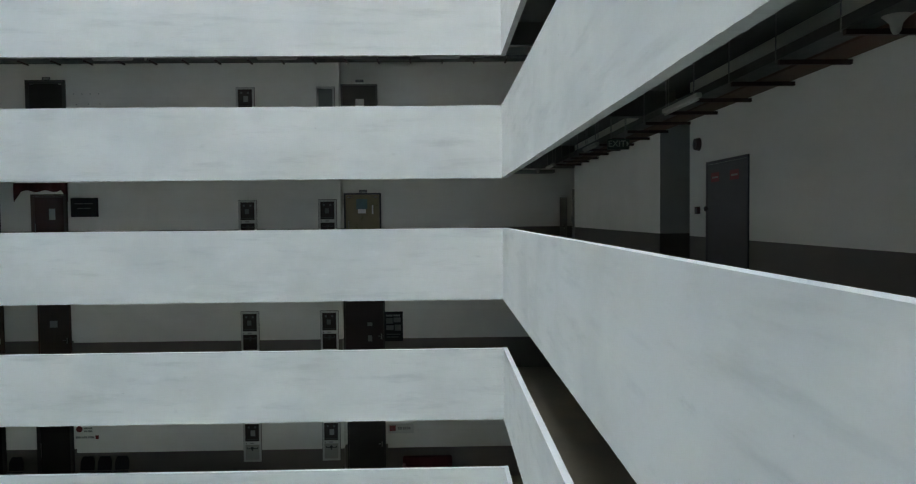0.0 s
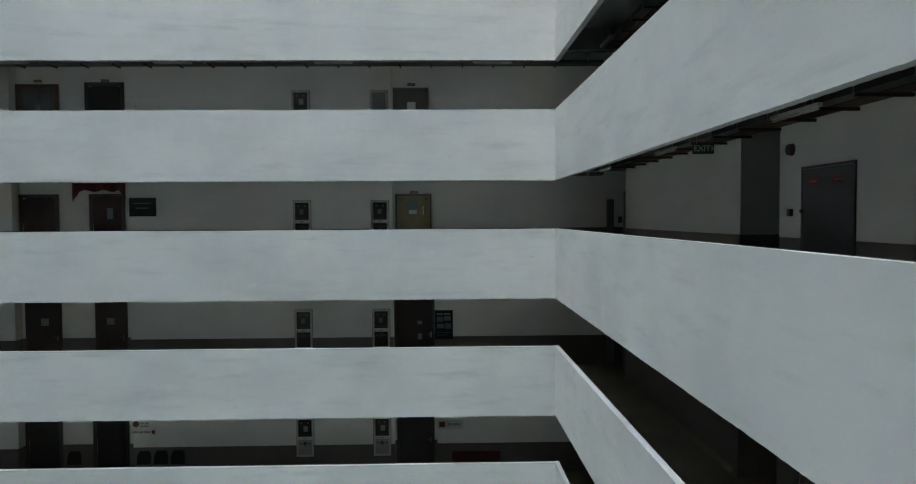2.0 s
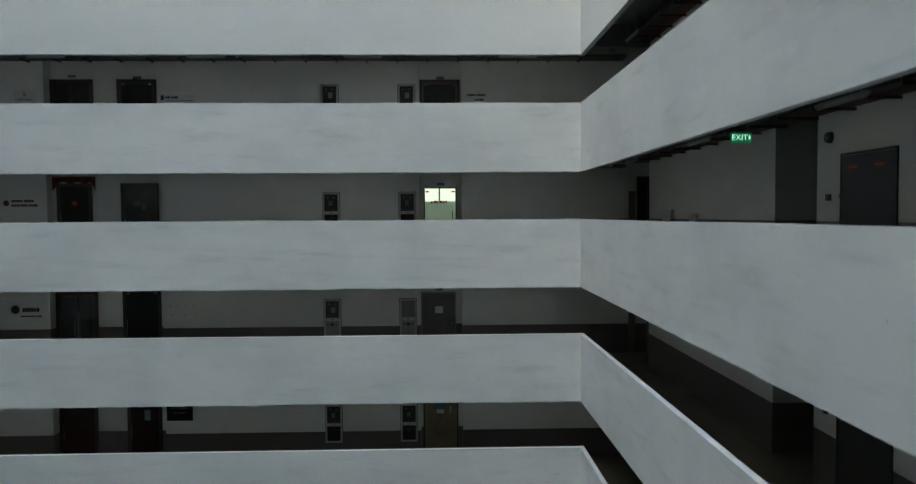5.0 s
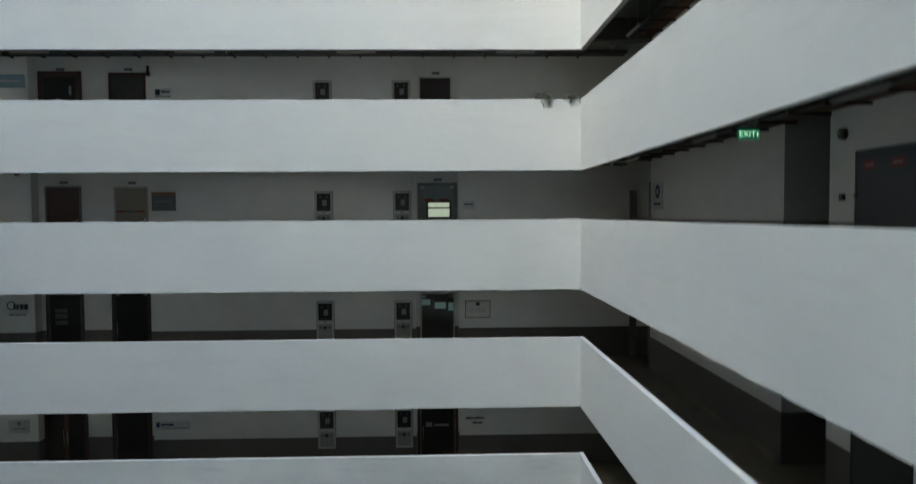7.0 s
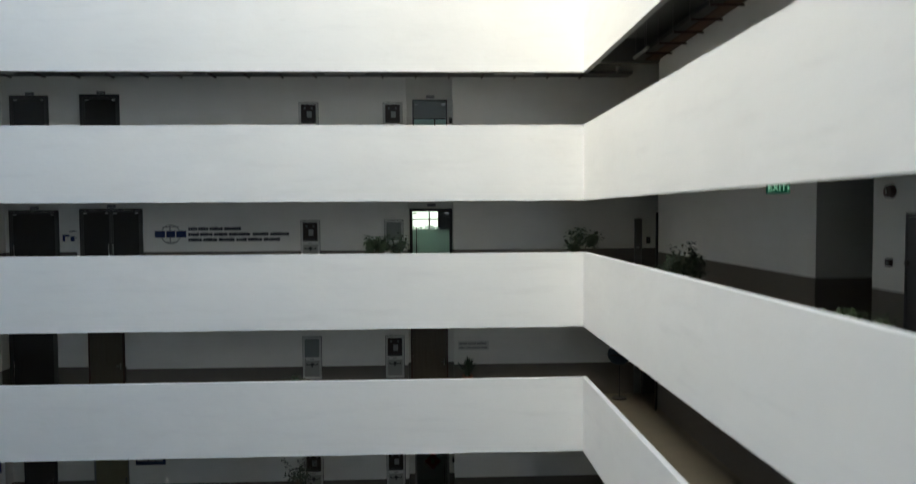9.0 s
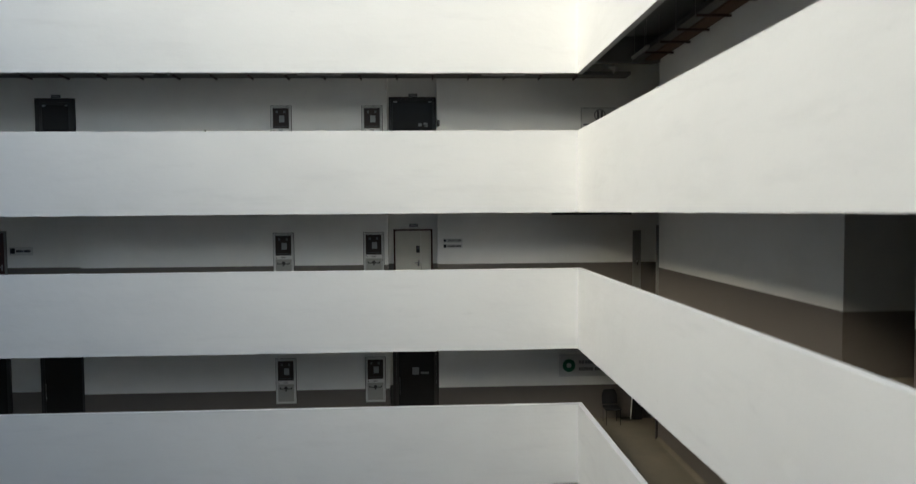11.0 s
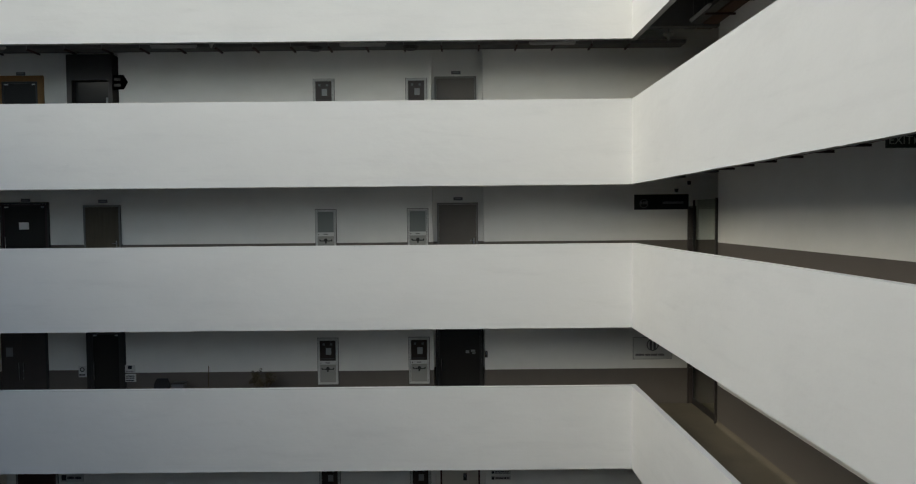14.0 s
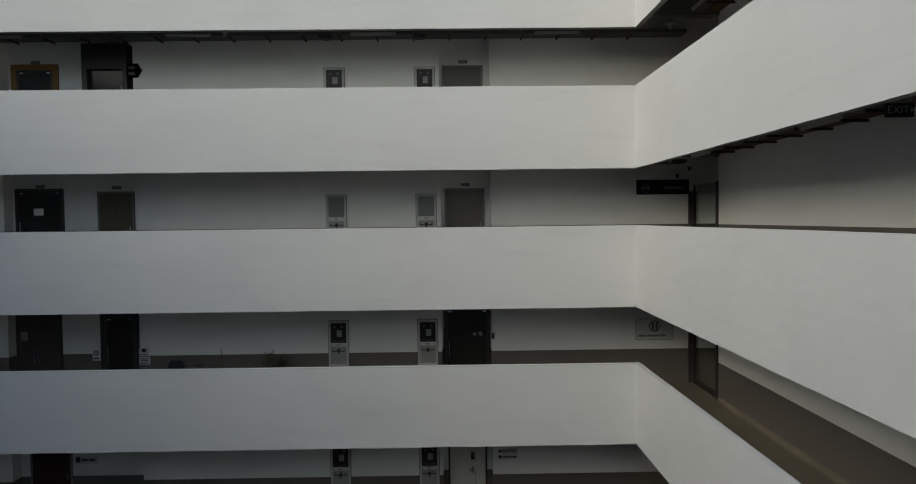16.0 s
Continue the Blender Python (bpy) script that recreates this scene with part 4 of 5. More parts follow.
# ---- signs, boards and pictures on the walls ----
def sign(k, x0, x1, z0, z1, board, label, marks=(), y=BACK, name="wall_sign", category="sign", turn=0, at=None):
    """A board (or none) with plain bars and shapes: marks are (u0, u1, v0, v1, material[, round]) in parts of the width and height."""
    w, h = x1 - x0, z1 - z0
    place = at or ((x0 + x1) / 2, y, k * P + (z0 + z1) / 2)
    t = thing(name, label, category, place, turn=turn)
    d = 0.0
    if board:
        part("board", box(B(), -w / 2, w / 2, -0.025, 0, -h / 2, h / 2, 0.004), board, t)
        d = -0.026
    for u0, u1, v0, v1, mat, *rounded in marks:
        d -= 0.0015
        a, b, c, e = -w / 2 + u0 * w, -w / 2 + u1 * w, -h / 2 + v0 * h, -h / 2 + v1 * h
        if rounded and rounded[0] == "word":
            n = max(1, round((b - a) / (0.68 * (e - c))))
            step, bm = (b - a) / n, B()
            for i in range(n):
                dip = (0.0, 0.06, 0.0, 0.12, 0.03)[(i * 3 + n) % 5] * (e - c)
                box(bm, a + i * step, a + (i + 0.88) * step, d - 0.004, d, c + dip * 0.3, e - dip)
            part("lettering", bm, mat, t)
        elif rounded:
            bm = tube(B(), ((a + b) / 2, d, (c + e) / 2), ((a + b) / 2, d - 0.004, (c + e) / 2), min(b - a, e - c) / 2, 24)
            part("logo", bm, mat, t, "plain round mark")
        else:
            part("lettering", box(B(), a, b, d - 0.004, d, c, e), mat, t)
    return t


def line(u0, u1, v, hh, mat, words, seed=0):
    """A row of words, each a run of plain bars."""
    r = random.Random(seed)
    cuts = [r.uniform(0.6, 1.4) for _ in range(words)]
    s, out, u = sum(cuts), [], u0
    for c in cuts:
        wd = (u1 - u0) * c / s
        out.append((u, u + wd * 0.9, v - hh / 2, v + hh / 2, mat, "word"))
        u += wd
    return out


sign(2, -3.63, -2.79, 0.48, 0.79, BOARD_PALE, "white sign board with a red mark and grey line", [(0.06, 0.3, 0.25, 0.85, RED), *line(0.38, 0.92, 0.55, 0.3, INK_FAINT, 2, 1)])
sign(2, -13.73, -12.99, 0.4, 0.92, None, "red mark with rows of grey lettering on the wall", [(0.02, 0.3, 0.5, 0.98, RED, 1), *line(0.35, 0.75, 0.78, 0.12, INK_FAINT, 2, 2), *line(0.35, 0.75, 0.6, 0.12, INK_FAINT, 2, 3), *line(0.0, 0.85, 0.22, 0.14, INK_FAINT, 3, 4), (0.86, 1.0, 0.1, 0.34, RED)])
sign(3, -3.70, -3.10, -0.09, 0.88, BOARD_BLACK, "dark framed poster with rows of pictures", [*line(0.1, 0.9, 0.87, 0.06, PAPER_GREY, 2, 61), (0.1, 0.45, 0.6, 0.78, PAPER_DIM), (0.5, 0.88, 0.64, 0.8, BOARD_GREY), (0.1, 0.5, 0.38, 0.54, BOARD_GREY), (0.56, 0.9, 0.36, 0.56, PAPER_DIM), *line(0.12, 0.88, 0.24, 0.03, PAPER_DIM, 4, 62), *line(0.12, 0.8, 0.15, 0.03, PAPER_DIM, 3, 63)], name="poster", category="poster")
sign(4, -13.66, -12.79, 0.45, 1.06, BOARD_BLACK, "black wall board with faint lettering", [*line(0.15, 0.85, 0.7, 0.06, BOARD_GREY, 2, 5), *line(0.25, 0.75, 0.45, 0.06, BOARD_GREY, 2, 6)])
sign(5, -18.77, -17.68, 0.38, 0.82, None, "dark round mark and lettering on the wall", [(0.02, 0.3, 0.35, 0.98, INK, 1), *line(0.38, 0.95, 0.65, 0.32, INK, 1, 7), *line(0.32, 0.98, 0.16, 0.12, INK_BLUE, 3, 8)])
sign(6, -18.9, -17.72, 0.44, 0.82, None, "red lettering and a small red mark on the wall", [(0.02, 0.18, 0.2, 0.8, RED, 1), *line(0.25, 0.9, 0.68, 0.22, RED, 2, 9), *line(0.25, 1.0, 0.3, 0.22, RED, 3, 10)])
sign(7, -3.44, -2.75, 0.34, 0.66, None, "two rows of dark lettering on the wall", [*line(0.0, 0.95, 0.75, 0.22, INK, 2, 11), *line(0.35, 0.85, 0.25, 0.2, INK, 2, 12)])
sign(7, -13.65, -12.51, 0.34, 0.62, BOARD_PALE, "pale sign with a blue mark and lettering", [(0.03, 0.12, 0.3, 0.85, INK_BLUE), *line(0.15, 0.55, 0.6, 0.28, INK_BLUE, 2, 13), *line(0.2, 0.95, 0.2, 0.14, INK_FAINT, 6, 14)])
sign(7, -18.4, -17.72, 0.3, 0.72, BOARD_PALE, "pale wall sign with faint lettering", [(0.4, 0.6, 0.6, 0.9, INK_FAINT, 1), *line(0.15, 0.85, 0.35, 0.12, INK_FAINT, 3, 15)])
sign(8, -3.44, -2.59, 0.33, 0.92, FRAME_GREY, "framed pale notice board with a small blue mark", [(0.04, 0.96, 0.06, 0.94, BOARD_PALE), (0.42, 0.58, 0.68, 0.92, INK_BLUE, 1), *line(0.2, 0.8, 0.5, 0.04, INK_FAINT, 4, 16), *line(0.15, 0.85, 0.38, 0.04, INK_FAINT, 5, 17)])
sign(8, -18.35, -17.62, 0.5, 1.08, None, "dark interlaced mark and lettering on the wall", [(0.0, 0.4, 0.4, 0.95, INK, 1), (0.05, 0.35, 0.47, 0.88, WALL, 1), *line(0.3, 1.0, 0.6, 0.3, INK, 2, 18), *line(0.1, 0.9, 0.15, 0.1, INK_FAINT, 3, 19)])
sign(9, -3.47, -3.09, 0.34, 0.6, BOARD_PALE, "small pale sign with a dark line", line(0.1, 0.9, 0.6, 0.2, INK, 2, 20))
sign(9, -13.6, -12.83, 0.34, 0.95, BOARD_GREY, "grey wall board with an orange band along its top", [(0.0, 1.0, 0.84, 1.0, ORANGE), *line(0.15, 0.85, 0.5, 0.06, INK_FAINT, 3, 21)])
sign(9, 0, 0.86, 0.28, 1.06, BOARD_PALE, "white board with a dark round mark and lettering", [(0.22, 0.78, 0.4, 0.92, INK, 1), (0.4, 0.6, 0.56, 0.76, BOARD_PALE, 1), *line(0.15, 0.85, 0.2, 0.1, INK, 2, 22)], at=(SIDE, -0.72, 9 * P + 0.67), turn=-90)
sign(10, -13.42, -12.88, 0.38, 0.68, BOARD_PALE, "pale sign with a dark square and lettering", [(0.04, 0.32, 0.3, 0.9, INK), *line(0.4, 0.95, 0.65, 0.22, INK, 1, 23), *line(0.05, 0.95, 0.16, 0.14, INK_FAINT, 4, 24)])
sign(10, -18.5, -17.55, 0.72, 1.14, BOARD_SKY, "pale blue wall sign with faint lettering", line(0.1, 0.9, 0.5, 0.16, BOARD_PALE, 3, 25))
sign(11, -13.5, -12.59, 0.61, 0.93, BOARD_BLUE, "blue sign with one pale line of lettering", line(0.06, 0.94, 0.48, 0.22, INK_PALE, 3, 26))
sign(11, -18.5, -17.56, 0.45, 0.95, BOARD_BLUE, "blue sign with a dark band", [(0.0, 1.0, 0.1, 0.3, INK_BLUE)])
sign(12, -3.51, -2.55, 0.45, 0.74, BOARD_PALE, "pale sign with two rows of grey lettering", [*line(0.04, 0.96, 0.72, 0.26, INK_FAINT, 3, 27), *line(0.04, 0.96, 0.28, 0.2, INK_FAINT, 4, 28)])
sign(13, -15.72, -15.12, 0.28, 0.80, None, "dark blue outline mark and faint lettering on the wall", [(0.0, 0.12, 0.1, 0.5, INK_BLUE), (0.12, 0.35, 0.38, 0.5, INK_BLUE), (0.4, 0.6, 0.1, 0.4, INK_BLUE), *line(0.35, 1.0, 0.7, 0.1, INK_FAINT, 2, 29), *line(0.65, 1.0, 0.3, 0.1, INK_FAINT, 1, 30)], y=BACK + BAY)
# a globe mark with three rows of lettering
sign(13, -12.70, -11.85, 0.20, 0.87, None, "grey globe mark crossed by heavy navy bars", [(0.1, 0.9, 0.05, 0.95, INK_FAINT, 1), (0.13, 0.87, 0.09, 0.91, WALL, 1), (0.28, 0.72, 0.12, 0.16, INK_FAINT), (0.2, 0.8, 0.82, 0.86, INK_FAINT), (0.46, 0.5, 0.1, 0.9, INK_FAINT), (-0.06, 0.3, 0.36, 0.66, INK_BLUE), (0.35, 0.66, 0.36, 0.66, INK_BLUE), (0.70, 1.05, 0.36, 0.66, INK_BLUE)])
sign(13, -11.74, -8.62, 0.28, 0.78, None, "three rows of dark lettering on the wall", [*line(0.0, 0.53, 0.84, 0.2, INK, 4, 31), *line(0.0, 1.0, 0.5, 0.2, INK, 6, 32), *line(0.0, 0.91, 0.17, 0.2, INK, 6, 33)])
sign(14, 0, 1.0, 0.62, 1.06, BOARD_PALE, "pale notice board on the corridor wall", [(0.05, 0.95, 0.1, 0.45, PAPER_GREY), *line(0.1, 0.9, 0.7, 0.1, INK_FAINT, 3, 34)], at=(SIDE, -0.66, 14 * P + 0.87), turn=-90)
sign(14, 0, 0.42, 0.3, 0.56, BOARD_PALE, "small pale notice with a red line", line(0.1, 0.9, 0.6, 0.2, RED, 2, 35), at=(SIDE, -0.36, 14 * P + 0.46), turn=-90)
sign(15, -0.13, 1.32, 0.26, 0.91, BOARD_PALE, "grey-white sign with a dark green ring and two pale lines", [(0.07, 0.33, 0.15, 0.85, GREEN_LOGO, 1), (0.15, 0.25, 0.38, 0.62, BOARD_PALE, 1), *line(0.4, 0.95, 0.65, 0.16, INK_FAINT, 3, 36), *line(0.4, 0.92, 0.34, 0.16, INK_FAINT, 2, 37)])
sign(16, -3.49, -2.93, 0.62, 0.74, BOARD_PALE, "small pale sign with a dark mark and line", [(0.03, 0.16, 0.15, 0.85, INK, 1), *line(0.22, 0.95, 0.62, 0.22, INK, 3, 38), *line(0.22, 0.95, 0.28, 0.2, INK_FAINT, 4, 39)])
sign(16, -3.49, -2.93, 0.46, 0.58, BOARD_PALE, "small pale sign with a dark square and line", [(0.03, 0.16, 0.15, 0.85, INK), *line(0.22, 0.95, 0.5, 0.4, INK, 4, 40)])
sign(16, -15.88, -15.22, 0.36, 0.6, BOARD_PALE, "pale sign with a dark mark and line", [(0.05, 0.25, 0.2, 0.85, INK), *line(0.3, 0.95, 0.5, 0.3, INK, 2, 41)], y=BACK + BAY)
sign(17, 0.515, 1.615, 0.255, 0.875, FRAME_GREY, "grey rim behind the cream sign", name="sign_rim", y=BACK + 0.012)
sign(17, 0.53, 1.60, 0.27, 0.86, BOARD_PALE, "cream sign with a dark ringed mark and a line of lettering", [(0.33, 0.67, 0.38, 0.95, BOARD_GREY, 1), (0.36, 0.64, 0.43, 0.9, BOARD_PALE, 1), (0.42, 0.48, 0.44, 0.86, BOARD_GREY), (0.52, 0.58, 0.44, 0.86, BOARD_GREY), *line(0.05, 0.82, 0.2, 0.1, BOARD_GREY, 4, 42)])
sign(17, -15.27, -15.05, -0.2, 0.12, BOARD_PALE, "small white safety notice with a round mark", [(0.2, 0.8, 0.45, 0.95, INK, 1), (0.32, 0.68, 0.55, 0.85, BOARD_PALE, 1), *line(0.1, 0.9, 0.22, 0.14, INK, 2, 43)], y=BACK + BAY)
sign(17, -13.74, -13.46, 0.0, 0.22, BOARD_PALE, "small white notice with a dark arrow mark", [(0.3, 0.7, 0.5, 0.95, INK), *line(0.1, 0.9, 0.2, 0.16, INK_FAINT, 3, 44)])
sign(17, -13.74, -13.44, -0.25, -0.03, BOARD_PALE, "small white notice with three dark lines", [*line(0.1, 0.9, 0.75, 0.14, INK, 3, 45), *line(0.1, 0.9, 0.5, 0.14, INK, 3, 46), *line(0.1, 0.9, 0.2, 0.14, INK, 2, 47)])
sign(18, 0.55, 2.06, 0.85, 1.27, BOARD_BLACK, "black sign with faint grey lettering", [(0.05, 0.3, 0.12, 0.7, BOARD_GREY, 1), (0.07, 0.28, 0.16, 0.66, BOARD_BLACK, 1), *line(0.1, 0.25, 0.45, 0.2, BOARD_GREY, 3, 48), *line(0.52, 0.95, 0.45, 0.16, BOARD_GREY, 1, 49)])


def cloth_valance(k, x0, x1, z0, z1, label):
    """A gathered red cloth over a door, longer at its ends."""
    w, h = x1 - x0, z1 - z0
    bm = B()
    n, rows = 60, []
    for i in range(n + 1):
        u = i / n
        drop = h * (0.42 + 0.58 * max(0.0, (abs(u - 0.5) - 0.38) / 0.12)) + 0.03 * math.sin(u * 19)
        y = -0.05 - 0.02 * math.sin(u * 45)
        rows.append([bm.verts.new((-w / 2 + u * w, y + dy, z)) for dy, z in ((0, h / 2), (-0.015, h / 2 - drop * 0.5), (0, h / 2 - drop), (0.02, h / 2 - drop), (0.02, h / 2))])
    for a, b in zip(rows, rows[1:]):
        for j in range(5):
            bm.faces.new((a[j], a[(j + 1) % 5], b[(j + 1) % 5], b[j]))
    bm.faces.new(rows[0])
    bm.faces.new(rows[-1][::-1])
    bmesh.ops.recalc_face_normals(bm, faces=bm.faces)
    t = thing("door_valance", label, "cloth", ((x0 + x1) / 2, BACK + BAY, k * P + (z0 + z1) / 2))
    part("cloth", bm, RED_CLOTH, t)
    part("rail", tube(B(), (-w / 2, -0.03, h / 2), (w / 2, -0.03, h / 2), 0.015, 8), FRAME_BROWN, t)


cloth_valance(4, -15.68, -13.94, 0.95, 1.56, "dark red gathered cloth over a doorway")
cloth_valance(6, -17.45, -16.02, 1.05, 1.5, "red festive cloth over a black door")
t = thing("door_emblem", "round dull red paper emblem on a black door", "decoration", (-16.72, BACK + BAY - 0.06, 6 * P + 0.62))
part("disc", tube(B(), (0, 0, 0), (0, -0.006, 0), 0.15, 24), RED_CLOTH, t)
part("mark", tube(B(), (0, -0.006, 0), (0, -0.01, 0), 0.085, 6), ORANGE, t)
part("tassel", box(B(), -0.03, 0.03, -0.006, 0, -0.3, -0.15), RED_CLOTH, t)

# level 11: a red paper diamond on the glass door
dia = B()
dia.faces.new([dia.verts.new(v) for v in ((0, 0, -0.26), (0.26, 0, 0), (0, 0, 0.26), (-0.26, 0, 0))])
bmesh.ops.solidify(dia, geom=dia.faces[:], thickness=0.004)
t = thing("paper_diamond", "red paper diamond with a gold mark on a glass door", "decoration", (-4.33, BACK + BAY - 0.062, 11 * P + 0.42))
part("paper", dia, RED_PAPER, t)
part("mark", box(B(), -0.06, 0.06, -0.008, -0.006, -0.08, 0.08), ORANGE, t)
# level 10: a dark hanging ornament
t = thing("wall_ornament", "dark hanging ornament beside a door", "ornament", (-13.62, BACK, 10 * P + 1.25))
orn = tube(B(), (0, -0.04, -0.16), (0, -0.04, 0.02), 0.075, 12, 0.05)
tube(orn, (0, -0.04, 0.02), (0, -0.04, 0.15), 0.03, 10, 0.055)
part("ornament", orn, FRAME_BLACK, t)
part("nail", tube(B(), (0, 0, 0.15), (0, -0.06, 0.15), 0.008, 6), GALV, t)
# level 19: dark shop-front surround with an arrow-shaped sign
t = thing("dark_entrance", "black boxed entrance with a dark glass door", "entrance", (-14.47, BACK + 0.18, 19 * P + FLOOR))
bm = B()
box(bm, -0.64, -0.5, -0.26, BAY - 0.18, 0, 2.66)
box(bm, 0.5, 0.62, -0.26, BAY - 0.18, 0, 2.66)
box(bm, -0.5, 0.5, -0.26, BAY - 0.18, 1.95, 2.66)
part("surround", bm, BLACKISH, t)
lf = part("door", box(B(), -0.5, 0.5, -0.1, -0.06, 0, 1.95), GLASS_DARK, t)
part("handle", bar_handle(0.36), CHROME, lf)
part("notice", box(B(), 0.36, 0.48, -0.105, -0.101, 1.2, 1.5), PAPER_GREY, lf)
t = thing("arrow_sign", "black arrow-shaped sign board with unreadable marks", "sign", (-13.86, BACK, 19 * P + 0.9))
ar = B()
ar.faces.new([ar.verts.new(v) for v in ((0, 0, -0.2), (0.3, 0, -0.2), (0.42, 0, 0), (0.3, 0, 0.2), (0, 0, 0.2))])
bmesh.ops.solidify(ar, geom=ar.faces[:], thickness=0.05)
part("board", ar, BOARD_BLACK, t).location = (0, -0.02, 0)
for v in (-0.09, 0.07):
    part("lettering", box(B(), 0.06, 0.24, -0.076, -0.071, v - 0.04, v + 0.04), FRAME_BLACK, t)
# level 19: two round dark fans under the tray
for x in (-8.19, -5.6):
    t = thing("ceiling_disc", "dark round fitting under the cable tray", "ceiling fitting", (x, 1.5, 19 * P + 1.62), "ceiling discs")
    part("disc", tube(B(), (0, 0, 0), (0, 0, 0.07), 0.16, 20, 0.24), FRAME_BLACK, t)
    part("stalk", tube(B(), (0, 0, 0.07), (0, 0, 0.78), 0.012, 8), GALV, t)
# level 18: two small cameras high in the corner
for x, z in ((1.70, 1.37), (2.05, 1.58)):
    t = thing("security_camera", "small black dome camera on the wall", "camera", (x, BACK, 18 * P + z), "security cameras")
    part("bracket", tube(B(), (0, 0, 0.02), (0, -0.09, 0.02), 0.016, 8), FRAME_GREY, t)
    part("housing", tube(B(), (0, -0.09, -0.05), (0, -0.09, 0.05), 0.04, 14, 0.06), BLACKISH, t)
# level 16: a dark pipe run near the corner
t = thing("pipe_run", "dark pipe under the ceiling near the corner", "pipe", (0.8, 1.6, 16 * P + 1.42))
part("pipe", tube(B(), (-1.2, 0, 0), (1.1, 0, 0), 0.03, 10), FRAME_BLACK, t)
for x in (-1.0, 0.0, 1.0):
    part("hanger", tube(B(), (x, 0, 0), (x, 0, 0.98), 0.008, 6), GALV, t)

# ---- the offices behind glass doors ----
# level: frame width, frame, how high a frosted film reaches, the back window or stand-in panel (x0, x1, z0, z1), label
OFFICE = {
    6: (0.035, FRAME_BLACK, 1.62, (-6.2, -2.6, -0.15, 1.5), "clear glass door with a frosted lower half before a daylit office"),
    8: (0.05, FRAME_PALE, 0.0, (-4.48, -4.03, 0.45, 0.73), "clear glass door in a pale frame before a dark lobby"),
    # its back panel is an added glow, not a known window
    9: (0.10, FRAME_GREY, 0.0, (-4.68, -3.88, 0.06, 0.60), "glass door with a dull red strip in a broad grey frame"),
    11: (0.06, FRAME_GREY, 0.0, (-6.2, -2.6, 0.60, 1.15), "clear glass door before an office that looks out on trees"),
    13: (0.09, FRAME_BLACK, 1.62, (-6.2, -2.6, 0.35, 1.75), "clear glass door with a green frosted lower half before a daylit office"),
    # room and glowing back panel added to imitate a reflection in the pane
    14: (0.035, FRAME_BLACK, 0.0, (-5.9, -2.4, 0.2, 1.4), "clear glass door, the room behind added in place of a reflection"),
}
